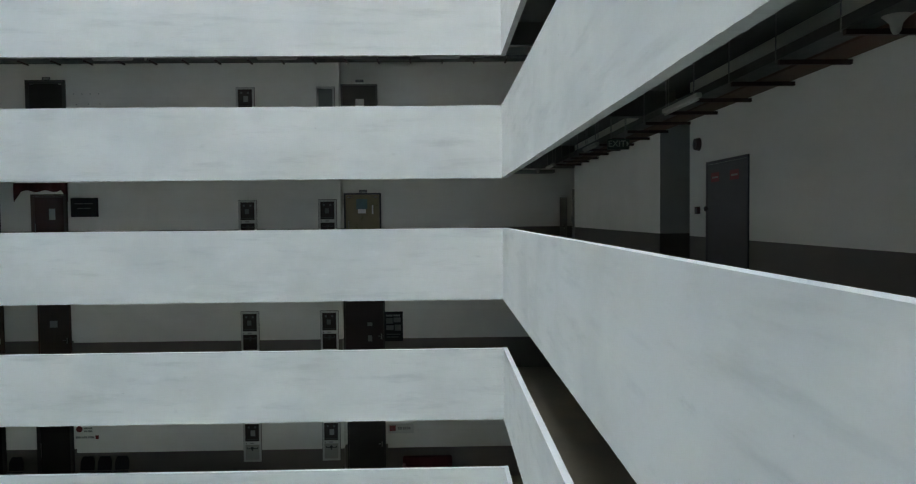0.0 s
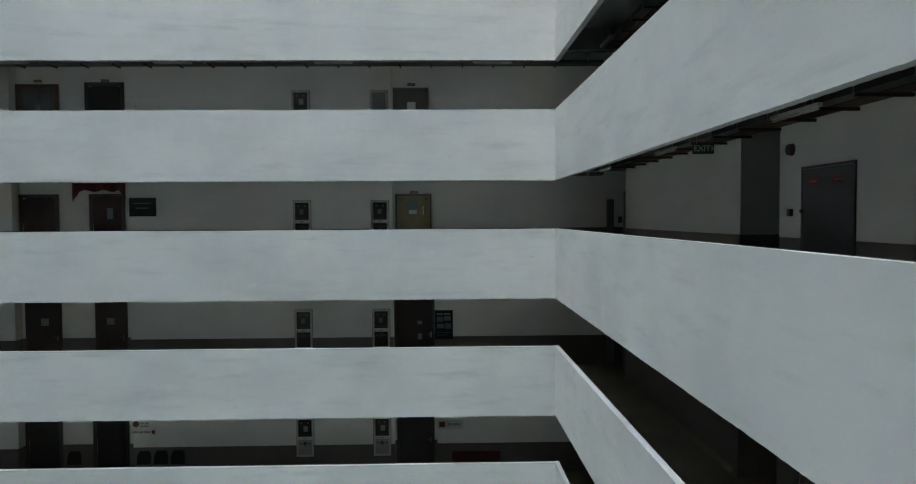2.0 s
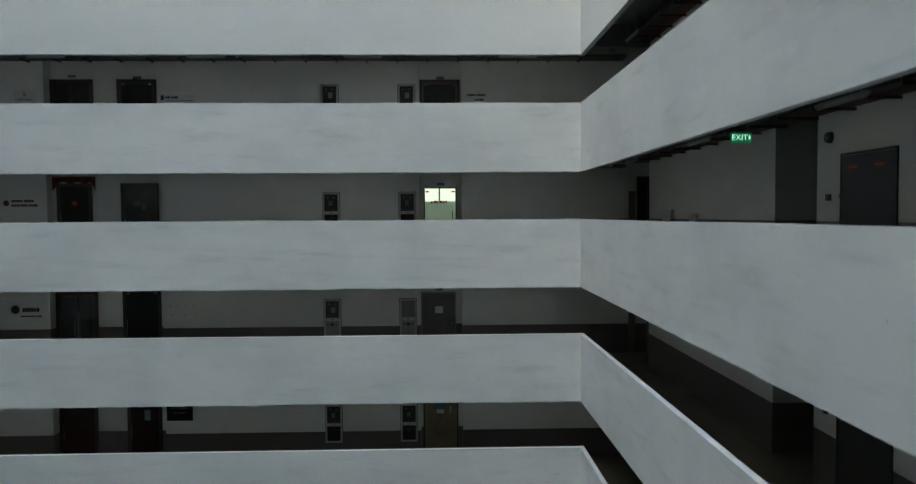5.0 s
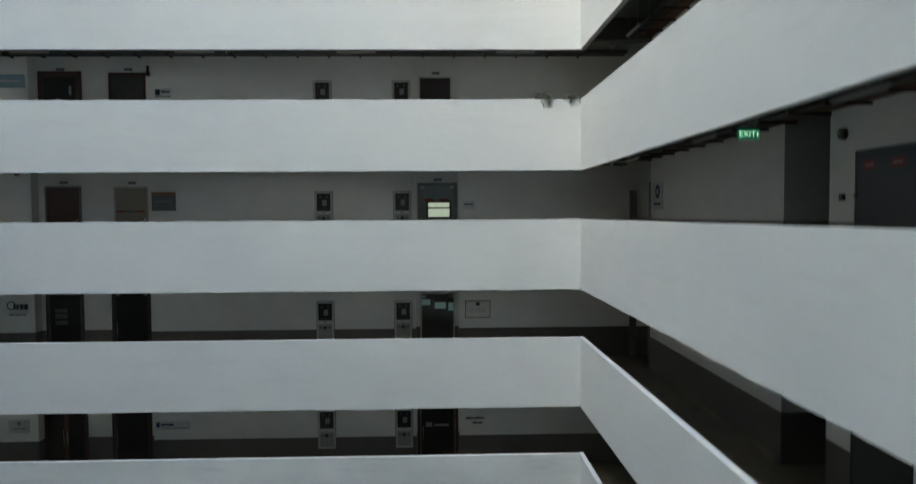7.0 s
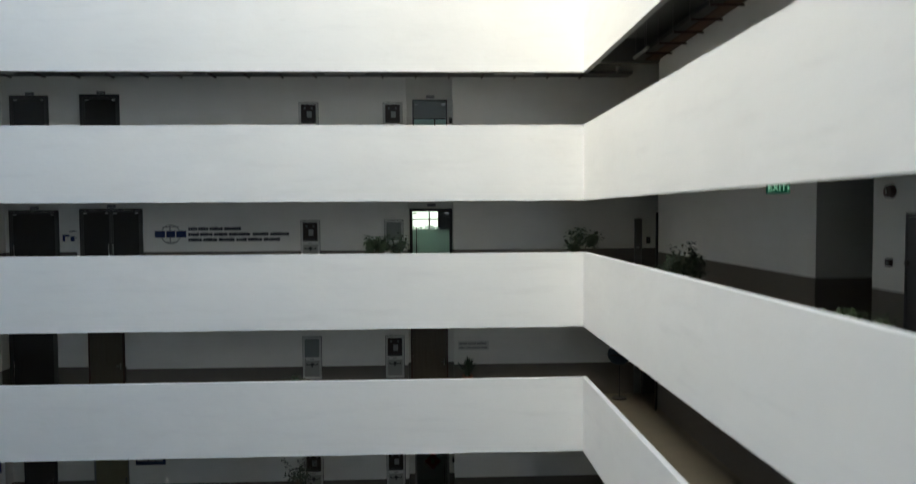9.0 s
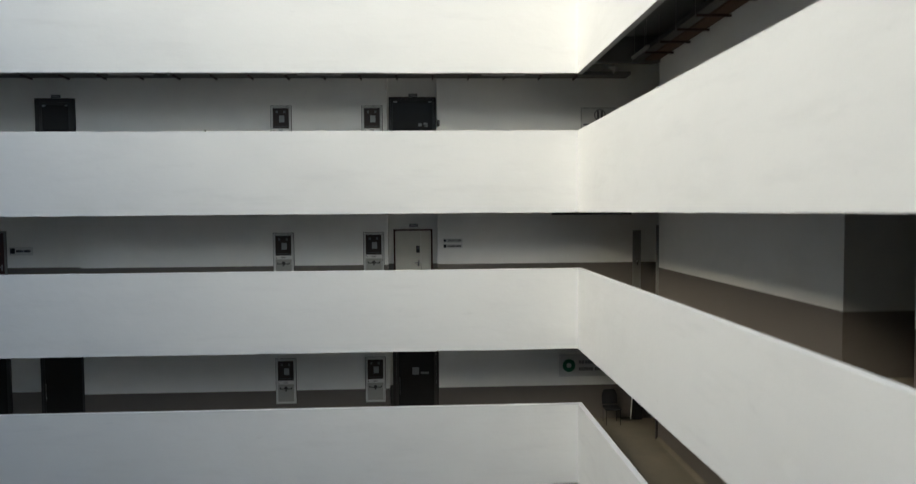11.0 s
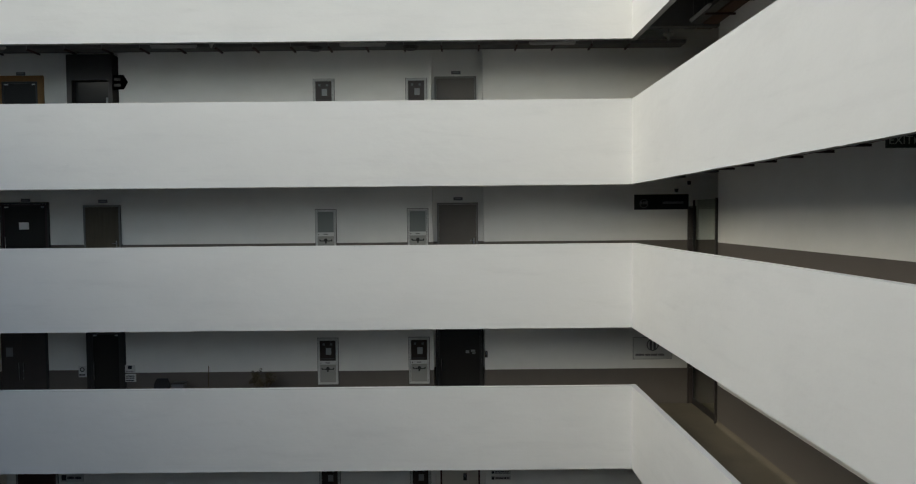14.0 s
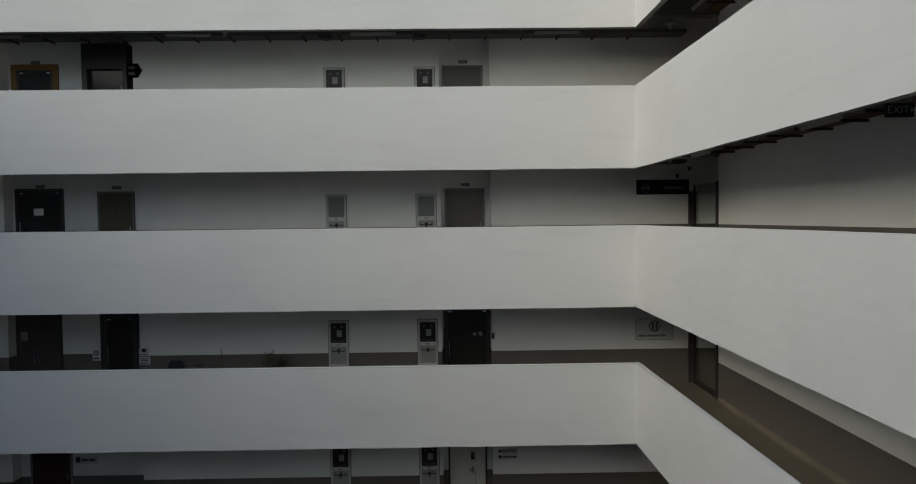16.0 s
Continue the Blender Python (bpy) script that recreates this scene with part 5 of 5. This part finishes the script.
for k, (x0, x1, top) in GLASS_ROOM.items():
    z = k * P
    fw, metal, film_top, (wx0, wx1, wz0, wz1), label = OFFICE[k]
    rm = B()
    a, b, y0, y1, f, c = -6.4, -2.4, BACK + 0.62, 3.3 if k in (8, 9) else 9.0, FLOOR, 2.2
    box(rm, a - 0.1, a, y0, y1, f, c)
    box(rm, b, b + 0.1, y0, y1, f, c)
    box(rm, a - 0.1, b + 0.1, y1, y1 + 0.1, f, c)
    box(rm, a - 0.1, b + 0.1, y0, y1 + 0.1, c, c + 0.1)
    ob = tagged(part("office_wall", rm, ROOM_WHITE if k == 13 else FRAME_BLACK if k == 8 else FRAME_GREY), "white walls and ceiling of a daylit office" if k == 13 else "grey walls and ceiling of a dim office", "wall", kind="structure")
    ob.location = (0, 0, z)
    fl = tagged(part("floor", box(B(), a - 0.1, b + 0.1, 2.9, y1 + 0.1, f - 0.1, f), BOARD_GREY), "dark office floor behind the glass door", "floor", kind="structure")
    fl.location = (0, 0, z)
    w, h = x1 - x0, top - FLOOR
    t = thing("glass_door", label, "door", ((x0 + x1) / 2, BACK + BAY, z + FLOOR))
    part("door_frame", door_frame(w, h, fw, 0.1), metal, t)
    e = w / 2 - fw
    lf = part("pane", box(B(), -e, e, -0.05, -0.04, 0.01, h - fw), CLEAR, t)
    lf.visible_shadow = False
    if film_top:
        frost = box(B(), -e, e, -0.056, -0.053, 0.01, film_top)
        if k == 13:  # a row of uneven gables along the film's upper edge
            rnd = random.Random(13)
            xx = -e + 0.02
            while xx < e - 0.3:
                ww = rnd.uniform(0.03, 0.08)
                box(frost, xx, xx + ww, -0.056, -0.053, film_top, film_top + rnd.uniform(0.04, 0.15))
                xx += ww + rnd.uniform(0.0, 0.03)
        part("frosted_film", frost, FROST if k == 13 else FROST_PALE, lf)
    part("handle", bar_handle(-e + 0.12 if k == 13 else e - 0.1, 0.7, 1.7 if k == 13 else 1.3), FRAME_BLACK, lf)
    for s in (-e + 0.02, e - 0.14):
        part("closer_plate", box(B(), s, s + 0.12, -0.062, -0.058, h - 0.17, h - 0.12), CHROME, lf)
    unit_plate(k, (x0 + x1) / 2 + 0.02, top + 0.11)
    # 8, 9 and 14 get an added glowing panel here, no known window
    t = thing("office_window", "glowing window or stand-in panel at the back of a glazed room", "window", ((wx0 + wx1) / 2, y1, z + wz0))
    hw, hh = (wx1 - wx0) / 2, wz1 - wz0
    part("pane", box(B(), -hw, hw, -0.03, -0.02, 0, hh), BACK_GLOW[k], t)
    wf = B()
    bars = 2 if k in (8, 9) else 5
    for i in range(bars):
        u = -hw + i * 2 * hw / (bars - 1)
        box(wf, u - 0.03, u + 0.03, -0.08, -0.03, -0.03, hh + 0.03)
    if k == 14:  # curved bars for the bent lines of the reflection
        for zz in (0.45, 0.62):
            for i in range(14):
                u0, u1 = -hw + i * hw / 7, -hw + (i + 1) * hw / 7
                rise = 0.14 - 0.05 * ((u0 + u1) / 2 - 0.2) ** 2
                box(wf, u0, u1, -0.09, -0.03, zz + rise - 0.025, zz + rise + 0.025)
    for zz in (0.0, hh * (0.62 if k in (9, 11) else 1.0), hh):
        box(wf, -hw - 0.03, hw + 0.03, -0.085, -0.03, zz - 0.025, zz + 0.025)
    part("window_frame", wf, FRAME_BLACK, t)
    if k == 6:
        # poster pieces made translucent so the glowing window brightens them
        sign(k, -4.95, -4.1, 0.2, 0.85, None, "translucent pieces of a pink and green poster on the office window", [(0.0, 0.42, 0.1, 0.8, FILM_GREEN), (0.45, 0.95, 0.0, 0.9, FILM_PINK), (0.55, 0.75, 0.3, 0.6, BOARD_PALE, 1)], y=y1 - 0.09, name="window_film", category="film")
        mk = thing("door_lettering", "dull red curved lettering on the glass door", "lettering", (-4.4, BACK + BAY - 0.06, z + 0.60))
        for i, ww in enumerate((0.06, 0.08, 0.05, 0.07, 0.06, 0.05)):
            part("lettering", box(B(), -0.29 + i * 0.1, -0.29 + i * 0.1 + ww, -0.004, 0, -0.05 + 0.01 * (i % 2), 0.02 + 0.02 * (i % 2)), RED_CLOTH, mk)
    # pale boards in the lobby, made to glow so they read through the glass
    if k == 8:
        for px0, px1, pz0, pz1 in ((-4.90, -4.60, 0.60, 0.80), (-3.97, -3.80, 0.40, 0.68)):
            t = thing("lobby_window", "small glowing panel standing in for a pale board in a dark lobby", "window", ((px0 + px1) / 2, y1, z + pz0))
            part("pane", box(B(), (px0 - px1) / 2, (px1 - px0) / 2, -0.03, -0.02, 0, pz1 - pz0), BACK_GLOW[8], t)
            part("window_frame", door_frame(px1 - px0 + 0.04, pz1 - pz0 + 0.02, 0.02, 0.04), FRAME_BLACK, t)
    if k == 9:
        for u0, u1, mat in ((-0.40, -0.12, RED_SIGN), (-0.12, 0.10, BOARD_GREY), (0.10, 0.40, RED_SIGN)):
            part("strip", sheet(u0, u1, 1.60, 1.70, -0.056), mat, lf, "dull red strip across the glass")
    if k == 13:
        # dark box added against the pane for a partition inside the office
        part("dark_panel", box(B(), e - 0.36, e, -0.038, -0.03, 1.5, h - 0.09), FRAME_BLACK, lf, "dark panel for a partition behind the upper pane")
        part("rail", box(B(), -e, e, -0.062, -0.057, 1.93, 1.96), FRAME_BLACK, lf)

# level 5: two rows of studs where a sign once hung; level 9: a red alarm box
t = thing("wall_studs", "small dark studs of a removed sign in a cream wall", "studs", (-13.2, BACK, 5 * P + 0.6))
for i, (x, z) in enumerate([(-0.52 + 0.26 * i, 0.16) for i in range(5)] + [(-0.55 + 0.37 * i, -0.16) for i in range(4)]):
    part("stud", tube(B(), (x, 0, z), (x, -0.02, z), 0.014, 8), FRAME_BLACK, t)
t = thing("alarm_box", "small red alarm box high on the wall", "alarm box", (-17.87, BACK, 9 * P + 1.62))
part("body", box(B(), -0.08, 0.08, -0.06, 0, -0.12, 0.12, 0.01), RED, t)
part("face", box(B(), -0.05, 0.05, -0.064, -0.06, -0.02, 0.08), BOARD_GREY, t)

# ---- plants and loose things ----
def leaf(bm, at, way, length, width, droop=0.3, seed=0):
    """A pointed leaf of two folded halves."""
    at, way = Vector(at), Vector(way).normalized()
    side = way.cross(Vector((0, 0, 1)))
    if side.length < 0.05:
        side = Vector((1, 0, 0))
    side.normalize()
    up = side.cross(way)
    mid = at + way * length * 0.5 + up * length * 0.06
    tip = at + way * length - Vector((0, 0, droop * length))
    b0, m1, m2, t0, mc = (bm.verts.new(v) for v in (at, mid + side * width / 2 - up * width * 0.12, mid - side * width / 2 - up * width * 0.12, tip, mid))
    for f in ((b0, m1, mc), (m1, t0, mc), (b0, mc, m2), (m2, mc, t0)):
        bm.faces.new(f)


def pot(bm, r, h, seg=16):
    rows = ((r * 0.72, 0), (r * 0.95, h * 0.85), (r, h * 0.86), (r, h), (r * 0.88, h), (r * 0.86, h * 0.9))
    rings = [[bm.verts.new((a * math.cos(2 * math.pi * i / seg), a * math.sin(2 * math.pi * i / seg), z)) for i in range(seg)] for a, z in rows]
    for p, q in zip(rings, rings[1:]):
        for i in range(seg):
            bm.faces.new((p[i], p[(i + 1) % seg], q[(i + 1) % seg], q[i]))
    bm.faces.new(rings[0][::-1])
    bm.faces.new(rings[-1])
    return bm


def bush(k, x, y, top, spread, label, leaves=260, mat=LEAF, size=0.11, seed=1, stool=0.0, low=0.4):
    """A potted shrub: several stems that fork, with small leaves round their ends. top: above the parapet's top."""
    rnd = random.Random(seed)
    height = top - FLOOR - stool
    t = thing("potted_plant", label, "plant", (x, y, k * P + FLOOR + stool), "potted plants")
    ph = 0.38
    part("pot", pot(B(), 0.2, ph), POT_DARK if seed % 2 else TERRACOTTA, t)
    part("soil", tube(B(), (0, 0, ph * 0.88), (0, 0, ph * 0.915), 0.165, 14), SOIL, t)
    st, lv = B(), B()
    ends = []
    for i in range(6):
        a = rnd.uniform(0, 6.28)
        r = rnd.uniform(0.05, 0.3) * spread
        p0 = Vector((0.05 * math.cos(a), 0.05 * math.sin(a), ph * 0.9))
        p1 = Vector((r * math.cos(a), r * math.sin(a), ph + (height - ph) * rnd.uniform(low, low + 0.2)))
        tube(st, p0, p1, 0.014, 6, 0.009)
        for j in range(3):
            b = a + rnd.uniform(-1.2, 1.2)
            rr = rnd.uniform(0.2, 0.5) * spread
            p2 = Vector((rr * math.cos(b), rr * math.sin(b) * 0.7, ph + (height - ph) * rnd.uniform(min(0.62, low + 0.12), 0.93)))
            tube(st, p1, p2, 0.008, 5, 0.004)
            ends.append((p1, p2))
    for i in range(int(leaves * 1.9)):
        p1, p2 = rnd.choice(ends)
        p = p1.lerp(p2, rnd.uniform(0.35, 1.1)) + Vector((rnd.gauss(0, 0.05), rnd.gauss(0, 0.05), rnd.gauss(0, 0.05))) * spread
        p.z = min(p.z, height - 0.02)
        way = Vector((rnd.gauss(0, 1), rnd.gauss(0, 1), rnd.uniform(-0.2, 0.9)))
        leaf(lv, p, way, size * rnd.uniform(0.8, 1.5), size * rnd.uniform(0.5, 0.75))
    part("stem", st, STEM, t)
    part("leaves", lv, mat, t)
    return t


def grassy(k, x, y, top, spread, label, mat, blades=60, seed=3, width=0.05):
    """A potted rosette of long arching blades."""
    rnd = random.Random(seed)
    t = thing("potted_plant", label, "plant", (x, y, k * P + FLOOR), "potted plants")
    height = top - FLOOR
    stand = max(0.0, height - 0.95)
    if stand:
        sb = B()
        for sx in (-0.14, 0.14):
            for sy in (-0.14, 0.14):
                box(sb, sx - 0.015, sx + 0.015, sy - 0.015, sy + 0.015, 0, stand - 0.03)
        box(sb, -0.17, 0.17, -0.17, 0.17, stand - 0.03, stand)
        part("stand", sb, FRAME_BROWN, t)
    pb = pot(B(), 0.17, 0.32)
    bmesh.ops.translate(pb, verts=pb.verts, vec=(0, 0, stand))
    part("pot", pb, TERRACOTTA, t)
    part("soil", tube(B(), (0, 0, stand + 0.27), (0, 0, stand + 0.29), 0.14, 14), SOIL, t)
    lv = B()
    z0 = stand + 0.3
    for i in range(blades):
        a = rnd.uniform(0, 6.28)
        lean = rnd.uniform(0.15, 1.0)
        ln = (height - z0) * rnd.uniform(0.75, 1.05)
        reach = lean * spread / 2
        prev = None
        side = Vector((-math.sin(a), math.cos(a), 0))
        for s in range(5):
            u = s / 4
            c = Vector((reach * u * math.cos(a), reach * u * math.sin(a), z0 + ln * (u - 0.45 * lean * u * u)))
            wd = width * (1 - u) * 0.5 + 0.003
            pair = (lv.verts.new(c + side * wd), lv.verts.new(c - side * wd))
            if prev:
                lv.faces.new((prev[0], prev[1], pair[1], pair[0]))
            prev = pair
    part("leaves", lv, mat, t)


def creeper(k, x0, x1, drop, label, seed=5, leaves=110):
    """Trailing stems with leaves that hang over the parapet from a trough on its top."""
    rnd = random.Random(seed)
    t = thing("trailing_plant", label, "plant", ((x0 + x1) / 2, 0.065, k * P), "trailing plants")
    w = x1 - x0
    tr = B()
    box(tr, -w * 0.4, w * 0.4, -0.055, 0.055, 0, 0.1, 0.008)
    part("trough", tr, FRAME_BLACK, t)
    st, lv = B(), B()
    for i in range(9):
        x = rnd.uniform(-0.42, 0.42) * w
        d = drop * rnd.uniform(0.25, 1.0) * (1 - 0.6 * abs(x) / w)
        pts = [Vector((x, 0, 0.1)), Vector((x + rnd.uniform(-0.1, 0.1), -0.06, 0.16)), Vector((x + rnd.uniform(-0.12, 0.12), -0.1, 0.02)), Vector((x + rnd.uniform(-0.2, 0.2), -0.085, -d))]
        for a, b in zip(pts, pts[1:]):
            tube(st, a, b, 0.004, 5)
        for j in range(leaves // 9):
            n = rnd.choice((0, 1, 1, 2, 2, 2))
            p = pts[n].lerp(pts[n + 1], rnd.random())
            leaf(lv, p, (rnd.gauss(0, 0.6), rnd.uniform(-1, 0.1), rnd.gauss(0, 0.5)), 0.12, 0.035, 0.6)
    for i in range(16):
        x = rnd.uniform(-0.5, 0.5) * w
        leaf(lv, (x * 0.7, 0, 0.1), (rnd.gauss(0, 0.8), rnd.gauss(0, 0.4), 0.9), rnd.uniform(0.14, 0.26), 0.035, 0.7)
    part("stem", st, STEM, t)
    part("leaves", lv, mat_creeper, t)


mat_creeper = LEAF_DARK
creeper(10, -1.4, -0.85, 0.36, "dark green plant trailing over the parapet", 5, 45)
creeper(10, -0.42, -0.12, 0.16, "small dark plant trailing over the parapet", 6, 27)
creeper(11, -14.9, -14.4, 0.3, "green plant trailing over the parapet", 7, 150)
grassy(11, -9.8, 0.55, 0.5, 1.0, "dull red rosette plant in a terracotta pot", LEAF_RED, 60, 24, 0.045)
grassy(11, -10.2, 0.5, 0.58, 1.1, "dark red rosette plant in a terracotta pot", LEAF_RED, 80, 4, 0.035)
bush(11, -10.45, 0.55, 0.18, 0.3, "small yellow-green shrub in a pot", 90, LEAF_LIME, 0.09, 11)
bush(11, -8.3, 0.5, 1.46, 1.05, "tall thin shrub in a dark pot", 130, LEAF_DARK, 0.10, 13)
bush(11, -8.4, 0.5, 0.5, 0.7, "bushy green shrub in a pot", 200, LEAF_DARK, 0.09, 14)
bush(11, -17.0, 0.5, 0.22, 0.8, "low green shrub behind the parapet", 160, LEAF_DARK, 0.1, 15)
bush(11, -15.7, 0.5, 0.12, 0.6, "low dark green shrub behind the parapet", 130, LEAF_DARK, 0.09, 16)
bush(11, -14.5, 0.4, 0.42, 0.75, "leafy green shrub in a pot behind the parapet", 190, LEAF, 0.1, 18, low=0.5)
grassy(12, -3.25, 1.4, 0.42, 0.9, "dark broad-leaved plant in a pot", LEAF_DARK, 64, 9, 0.14)
bush(13, -5.95, 0.5, 0.60, 0.8, "leafy green shrub behind the parapet", 330, LEAF, 0.13, 21)
bush(13, -5.35, 0.55, 0.58, 0.6, "leafy dark green shrub behind the parapet", 220, LEAF_DARK, 0.12, 22)
bush(13, 0.15, 0.75, 0.70, 1.1, "broad dark green shrub in a pot", 420, LEAF_DARK, 0.13, 23)
bush(13, 0.85, -5.35, 0.5, 1.25, "full leafy green shrub in a dark pot", 520, LEAF_DARK, 0.13, 25, low=0.05)
grassy(13, 0.5, -8.2, -0.1, 0.5, "pale yellow-green potted plant", LEAF_LIME, 18, 15, 0.08)
grassy(13, 0.55, -1.4, -0.15, 0.7, "pale yellow-green potted plant", LEAF_LIME, 26, 12, 0.1)
grassy(13, 0.6, -2.2, -0.2, 0.8, "green arching palm-like potted plant", LEAF, 50, 13, 0.03)
bush(13, -17.6, 0.6, 0.3, 0.8, "leafy dark shrub behind the parapet", 200, LEAF_DARK, 0.11, 26)
bush(13, 0.7, -11.3, -0.1, 0.8, "leafy green shrub in a dark pot", 240, LEAF, 0.12, 27)
bush(12, -8.4, 0.5, 0.12, 0.7, "low green shrub behind the parapet", 150, LEAF, 0.1, 28)
bush(17, -9.72, 1.45, 0.16, 0.7, "dry brown-green potted shrub by the wall", 190, LEAF_DRY, 0.1, 29)


def chair(k, x, y, label, turn=0):
    t = thing("chair", label, "chair", (x, y, k * P + FLOOR), "chairs by the wall", turn=turn)
    bk = B()
    seg = 10
    rows = []
    for i in range(seg + 1):
        u = i / seg
        hw = 0.22 * (1 - 0.35 * max(0, u - 0.6) / 0.4 * u)
        rows.append([bk.verts.new((sx * hw, 0.2 + dy + 0.06 * u, 0.5 + 0.42 * u)) for sx, dy in ((-1, 0), (1, 0), (1, 0.04), (-1, 0.04))])
    for a, b in zip(rows, rows[1:]):
        for j in range(4):
            bk.faces.new((a[j], a[(j + 1) % 4], b[(j + 1) % 4], b[j]))
    bk.faces.new(rows[0][::-1])
    bk.faces.new(rows[-1])
    part("backrest", bk, CHAIR_BLACK, t)
    part("seat", box(B(), -0.23, 0.23, -0.22, 0.2, 0.42, 0.48, 0.02), CHAIR_BLACK, t)
    for sx in (-0.2, 0.2):
        for sy in (-0.19, 0.19):
            part("leg", tube(B(), (sx, sy, 0), (sx, sy, 0.42), 0.012, 8), FRAME_BLACK, t)


for x in (-13.3, -12.75, -12.2):
    chair(2, x, 1.55, "black upholstered waiting chair by the wall")
chair(2, -15.6, 1.6, "black upholstered waiting chair by the wall")
chair(15, 1.3, 1.45, "black chair standing in the corner of the corridor")
chair(17, -12.55, 1.3, "dark chair by the dado")
t = thing("sofa", "dull red two-seat sofa by the wall", "sofa", (-2.35, 1.5, 2 * P + FLOOR))
part("base", box(B(), -0.8, 0.8, -0.35, 0.38, 0.1, 0.42, 0.03), RED_CLOTH, t)
part("backrest", box(B(), -0.8, 0.8, 0.2, 0.38, 0.42, 0.76, 0.04), RED_CLOTH, t)
for sx in (-0.8, 0.68):
    part("armrest", box(B(), sx, sx + 0.12, -0.35, 0.2, 0.42, 0.58, 0.03), RED_CLOTH, t)
for sx in (-0.7, 0.7):
    for sy in (-0.28, 0.3):
        part("leg", tube(B(), (sx, sy, 0), (sx, sy, 0.1), 0.02, 8), FRAME_BLACK, t)

# level 17: a grey box and a stick beside the chair
t = thing("storage_box", "grey plastic box on a dark stand by the wall", "box", (-12.05, 1.5, 17 * P + FLOOR))
part("stand", box(B(), -0.2, 0.2, -0.16, 0.16, 0, 0.45, 0.01), FRAME_BLACK, t)
part("box", box(B(), -0.17, 0.17, -0.14, 0.14, 0.45, 0.80, 0.015), BOARD_GREY, t)
part("lid", box(B(), -0.18, 0.18, -0.15, 0.15, 0.80, 0.83, 0.01), FRAME_BLACK, t)
t = thing("stick", "thin brown stick leaning on the wall", "stick", (-11.36, 1.72, 17 * P + FLOOR))
part("stick", tube(B(), (0, 0, 0), (-0.03, 0.2, 1.18), 0.012, 8, 0.009), STEM, t)
part("bracket_foot", tube(B(), (0, 0, 0), (0, 0, 0.02), 0.03, 10), FRAME_BLACK, t)

# level 12: a blue covered fan in the corner
t = thing("covered_fan", "pedestal fan wrapped in a blue plastic cover", "fan", (1.42, 1.35, 12 * P + FLOOR))
bm = B()
seg, rows = 20, []
for j in range(9):
    v = math.pi * j / 8
    rows.append([bm.verts.new((0.36 * math.sin(v) * math.cos(2 * math.pi * i / seg) * (1 + 0.06 * math.sin(5 * i)), 0.16 * math.sin(v) * math.sin(2 * math.pi * i / seg), 1.38 - 0.34 * math.cos(v))) for i in range(seg)])
for a, b in zip(rows, rows[1:]):
    for i in range(seg):
        bm.faces.new((a[i], a[(i + 1) % seg], b[(i + 1) % seg], b[i]))
part("cover", bm, SKYBLUE, t)
part("tie", box(B(), -0.38, 0.3, -0.19, -0.17, 1.36, 1.40), FRAME_BLACK, t)
part("pole", tube(B(), (0, 0, 0.04), (0, 0, 1.1), 0.02, 10), FRAME_BLACK, t)
part("base", tube(B(), (0, 0, 0), (0, 0, 0.05), 0.24, 20, 0.2), FRAME_BLACK, t)


def leaning_board(k, y, width, height, thick, mat, label, lean=0.22):
    t = thing("leaning_board", label, "board", (SIDE - 0.03, y, k * P + FLOOR))
    bm = B()
    box(bm, -thick, 0, -width / 2, width / 2, 0, height, 0.004)
    bmesh.ops.rotate(bm, verts=bm.verts, cent=(0, 0, 0), matrix=Matrix.Rotation(math.atan2(lean, height), 3, "Y"))
    bmesh.ops.translate(bm, verts=bm.verts, vec=(-lean, 0, 0.02))
    part("panel", bm, mat, t)
    part("edge_strip", box(B(), -lean - thick - 0.02, -lean + 0.02, -width / 2, width / 2, 0, 0.02), FRAME_PALE, t)


leaning_board(6, -1.95, 0.66, 1.26, 0.04, BOARD_PALE, "tall white board leaning on the corridor wall")
leaning_board(6, -0.85, 1.0, 0.62, 0.05, BOARD_PALE, "low wide white board leaning on the corridor wall", 0.12)
leaning_board(6, -3.95, 0.45, 1.14, 0.05, BOARD_PALE, "shorter white board leaning on the corridor wall")
t = thing("storage_box", "small dark box on the floor by the wall", "box", (SIDE - 0.2, -4.9, 6 * P + FLOOR))
part("body", box(B(), -0.15, 0.15, -0.2, 0.2, 0, 0.5, 0.015), BLACKISH, t)
part("lid", box(B(), -0.16, 0.16, -0.21, 0.21, 0.5, 0.53, 0.01), FRAME_BLACK, t)
t = thing("framed_board", "dark framed board leaning in the corner", "board", (2.1, 1.75, 15 * P + FLOOR))
bm = B()
box(bm, -0.16, 0.16, -0.04, 0, 0, 1.9)
bmesh.ops.rotate(bm, verts=bm.verts, cent=(0, 0, 0), matrix=Matrix.Rotation(0.1, 3, "Y") @ Matrix.Rotation(-0.09, 3, "X"))
part("panel", bm, BOARD_BLACK, t)
rim = B()
box(rim, -0.18, -0.16, -0.05, 0.0, 0, 1.9)
bmesh.ops.rotate(rim, verts=rim.verts, cent=(0, 0, 0), matrix=Matrix.Rotation(0.1, 3, "Y") @ Matrix.Rotation(-0.09, 3, "X"))
part("rim", rim, FRAME_PALE, t)
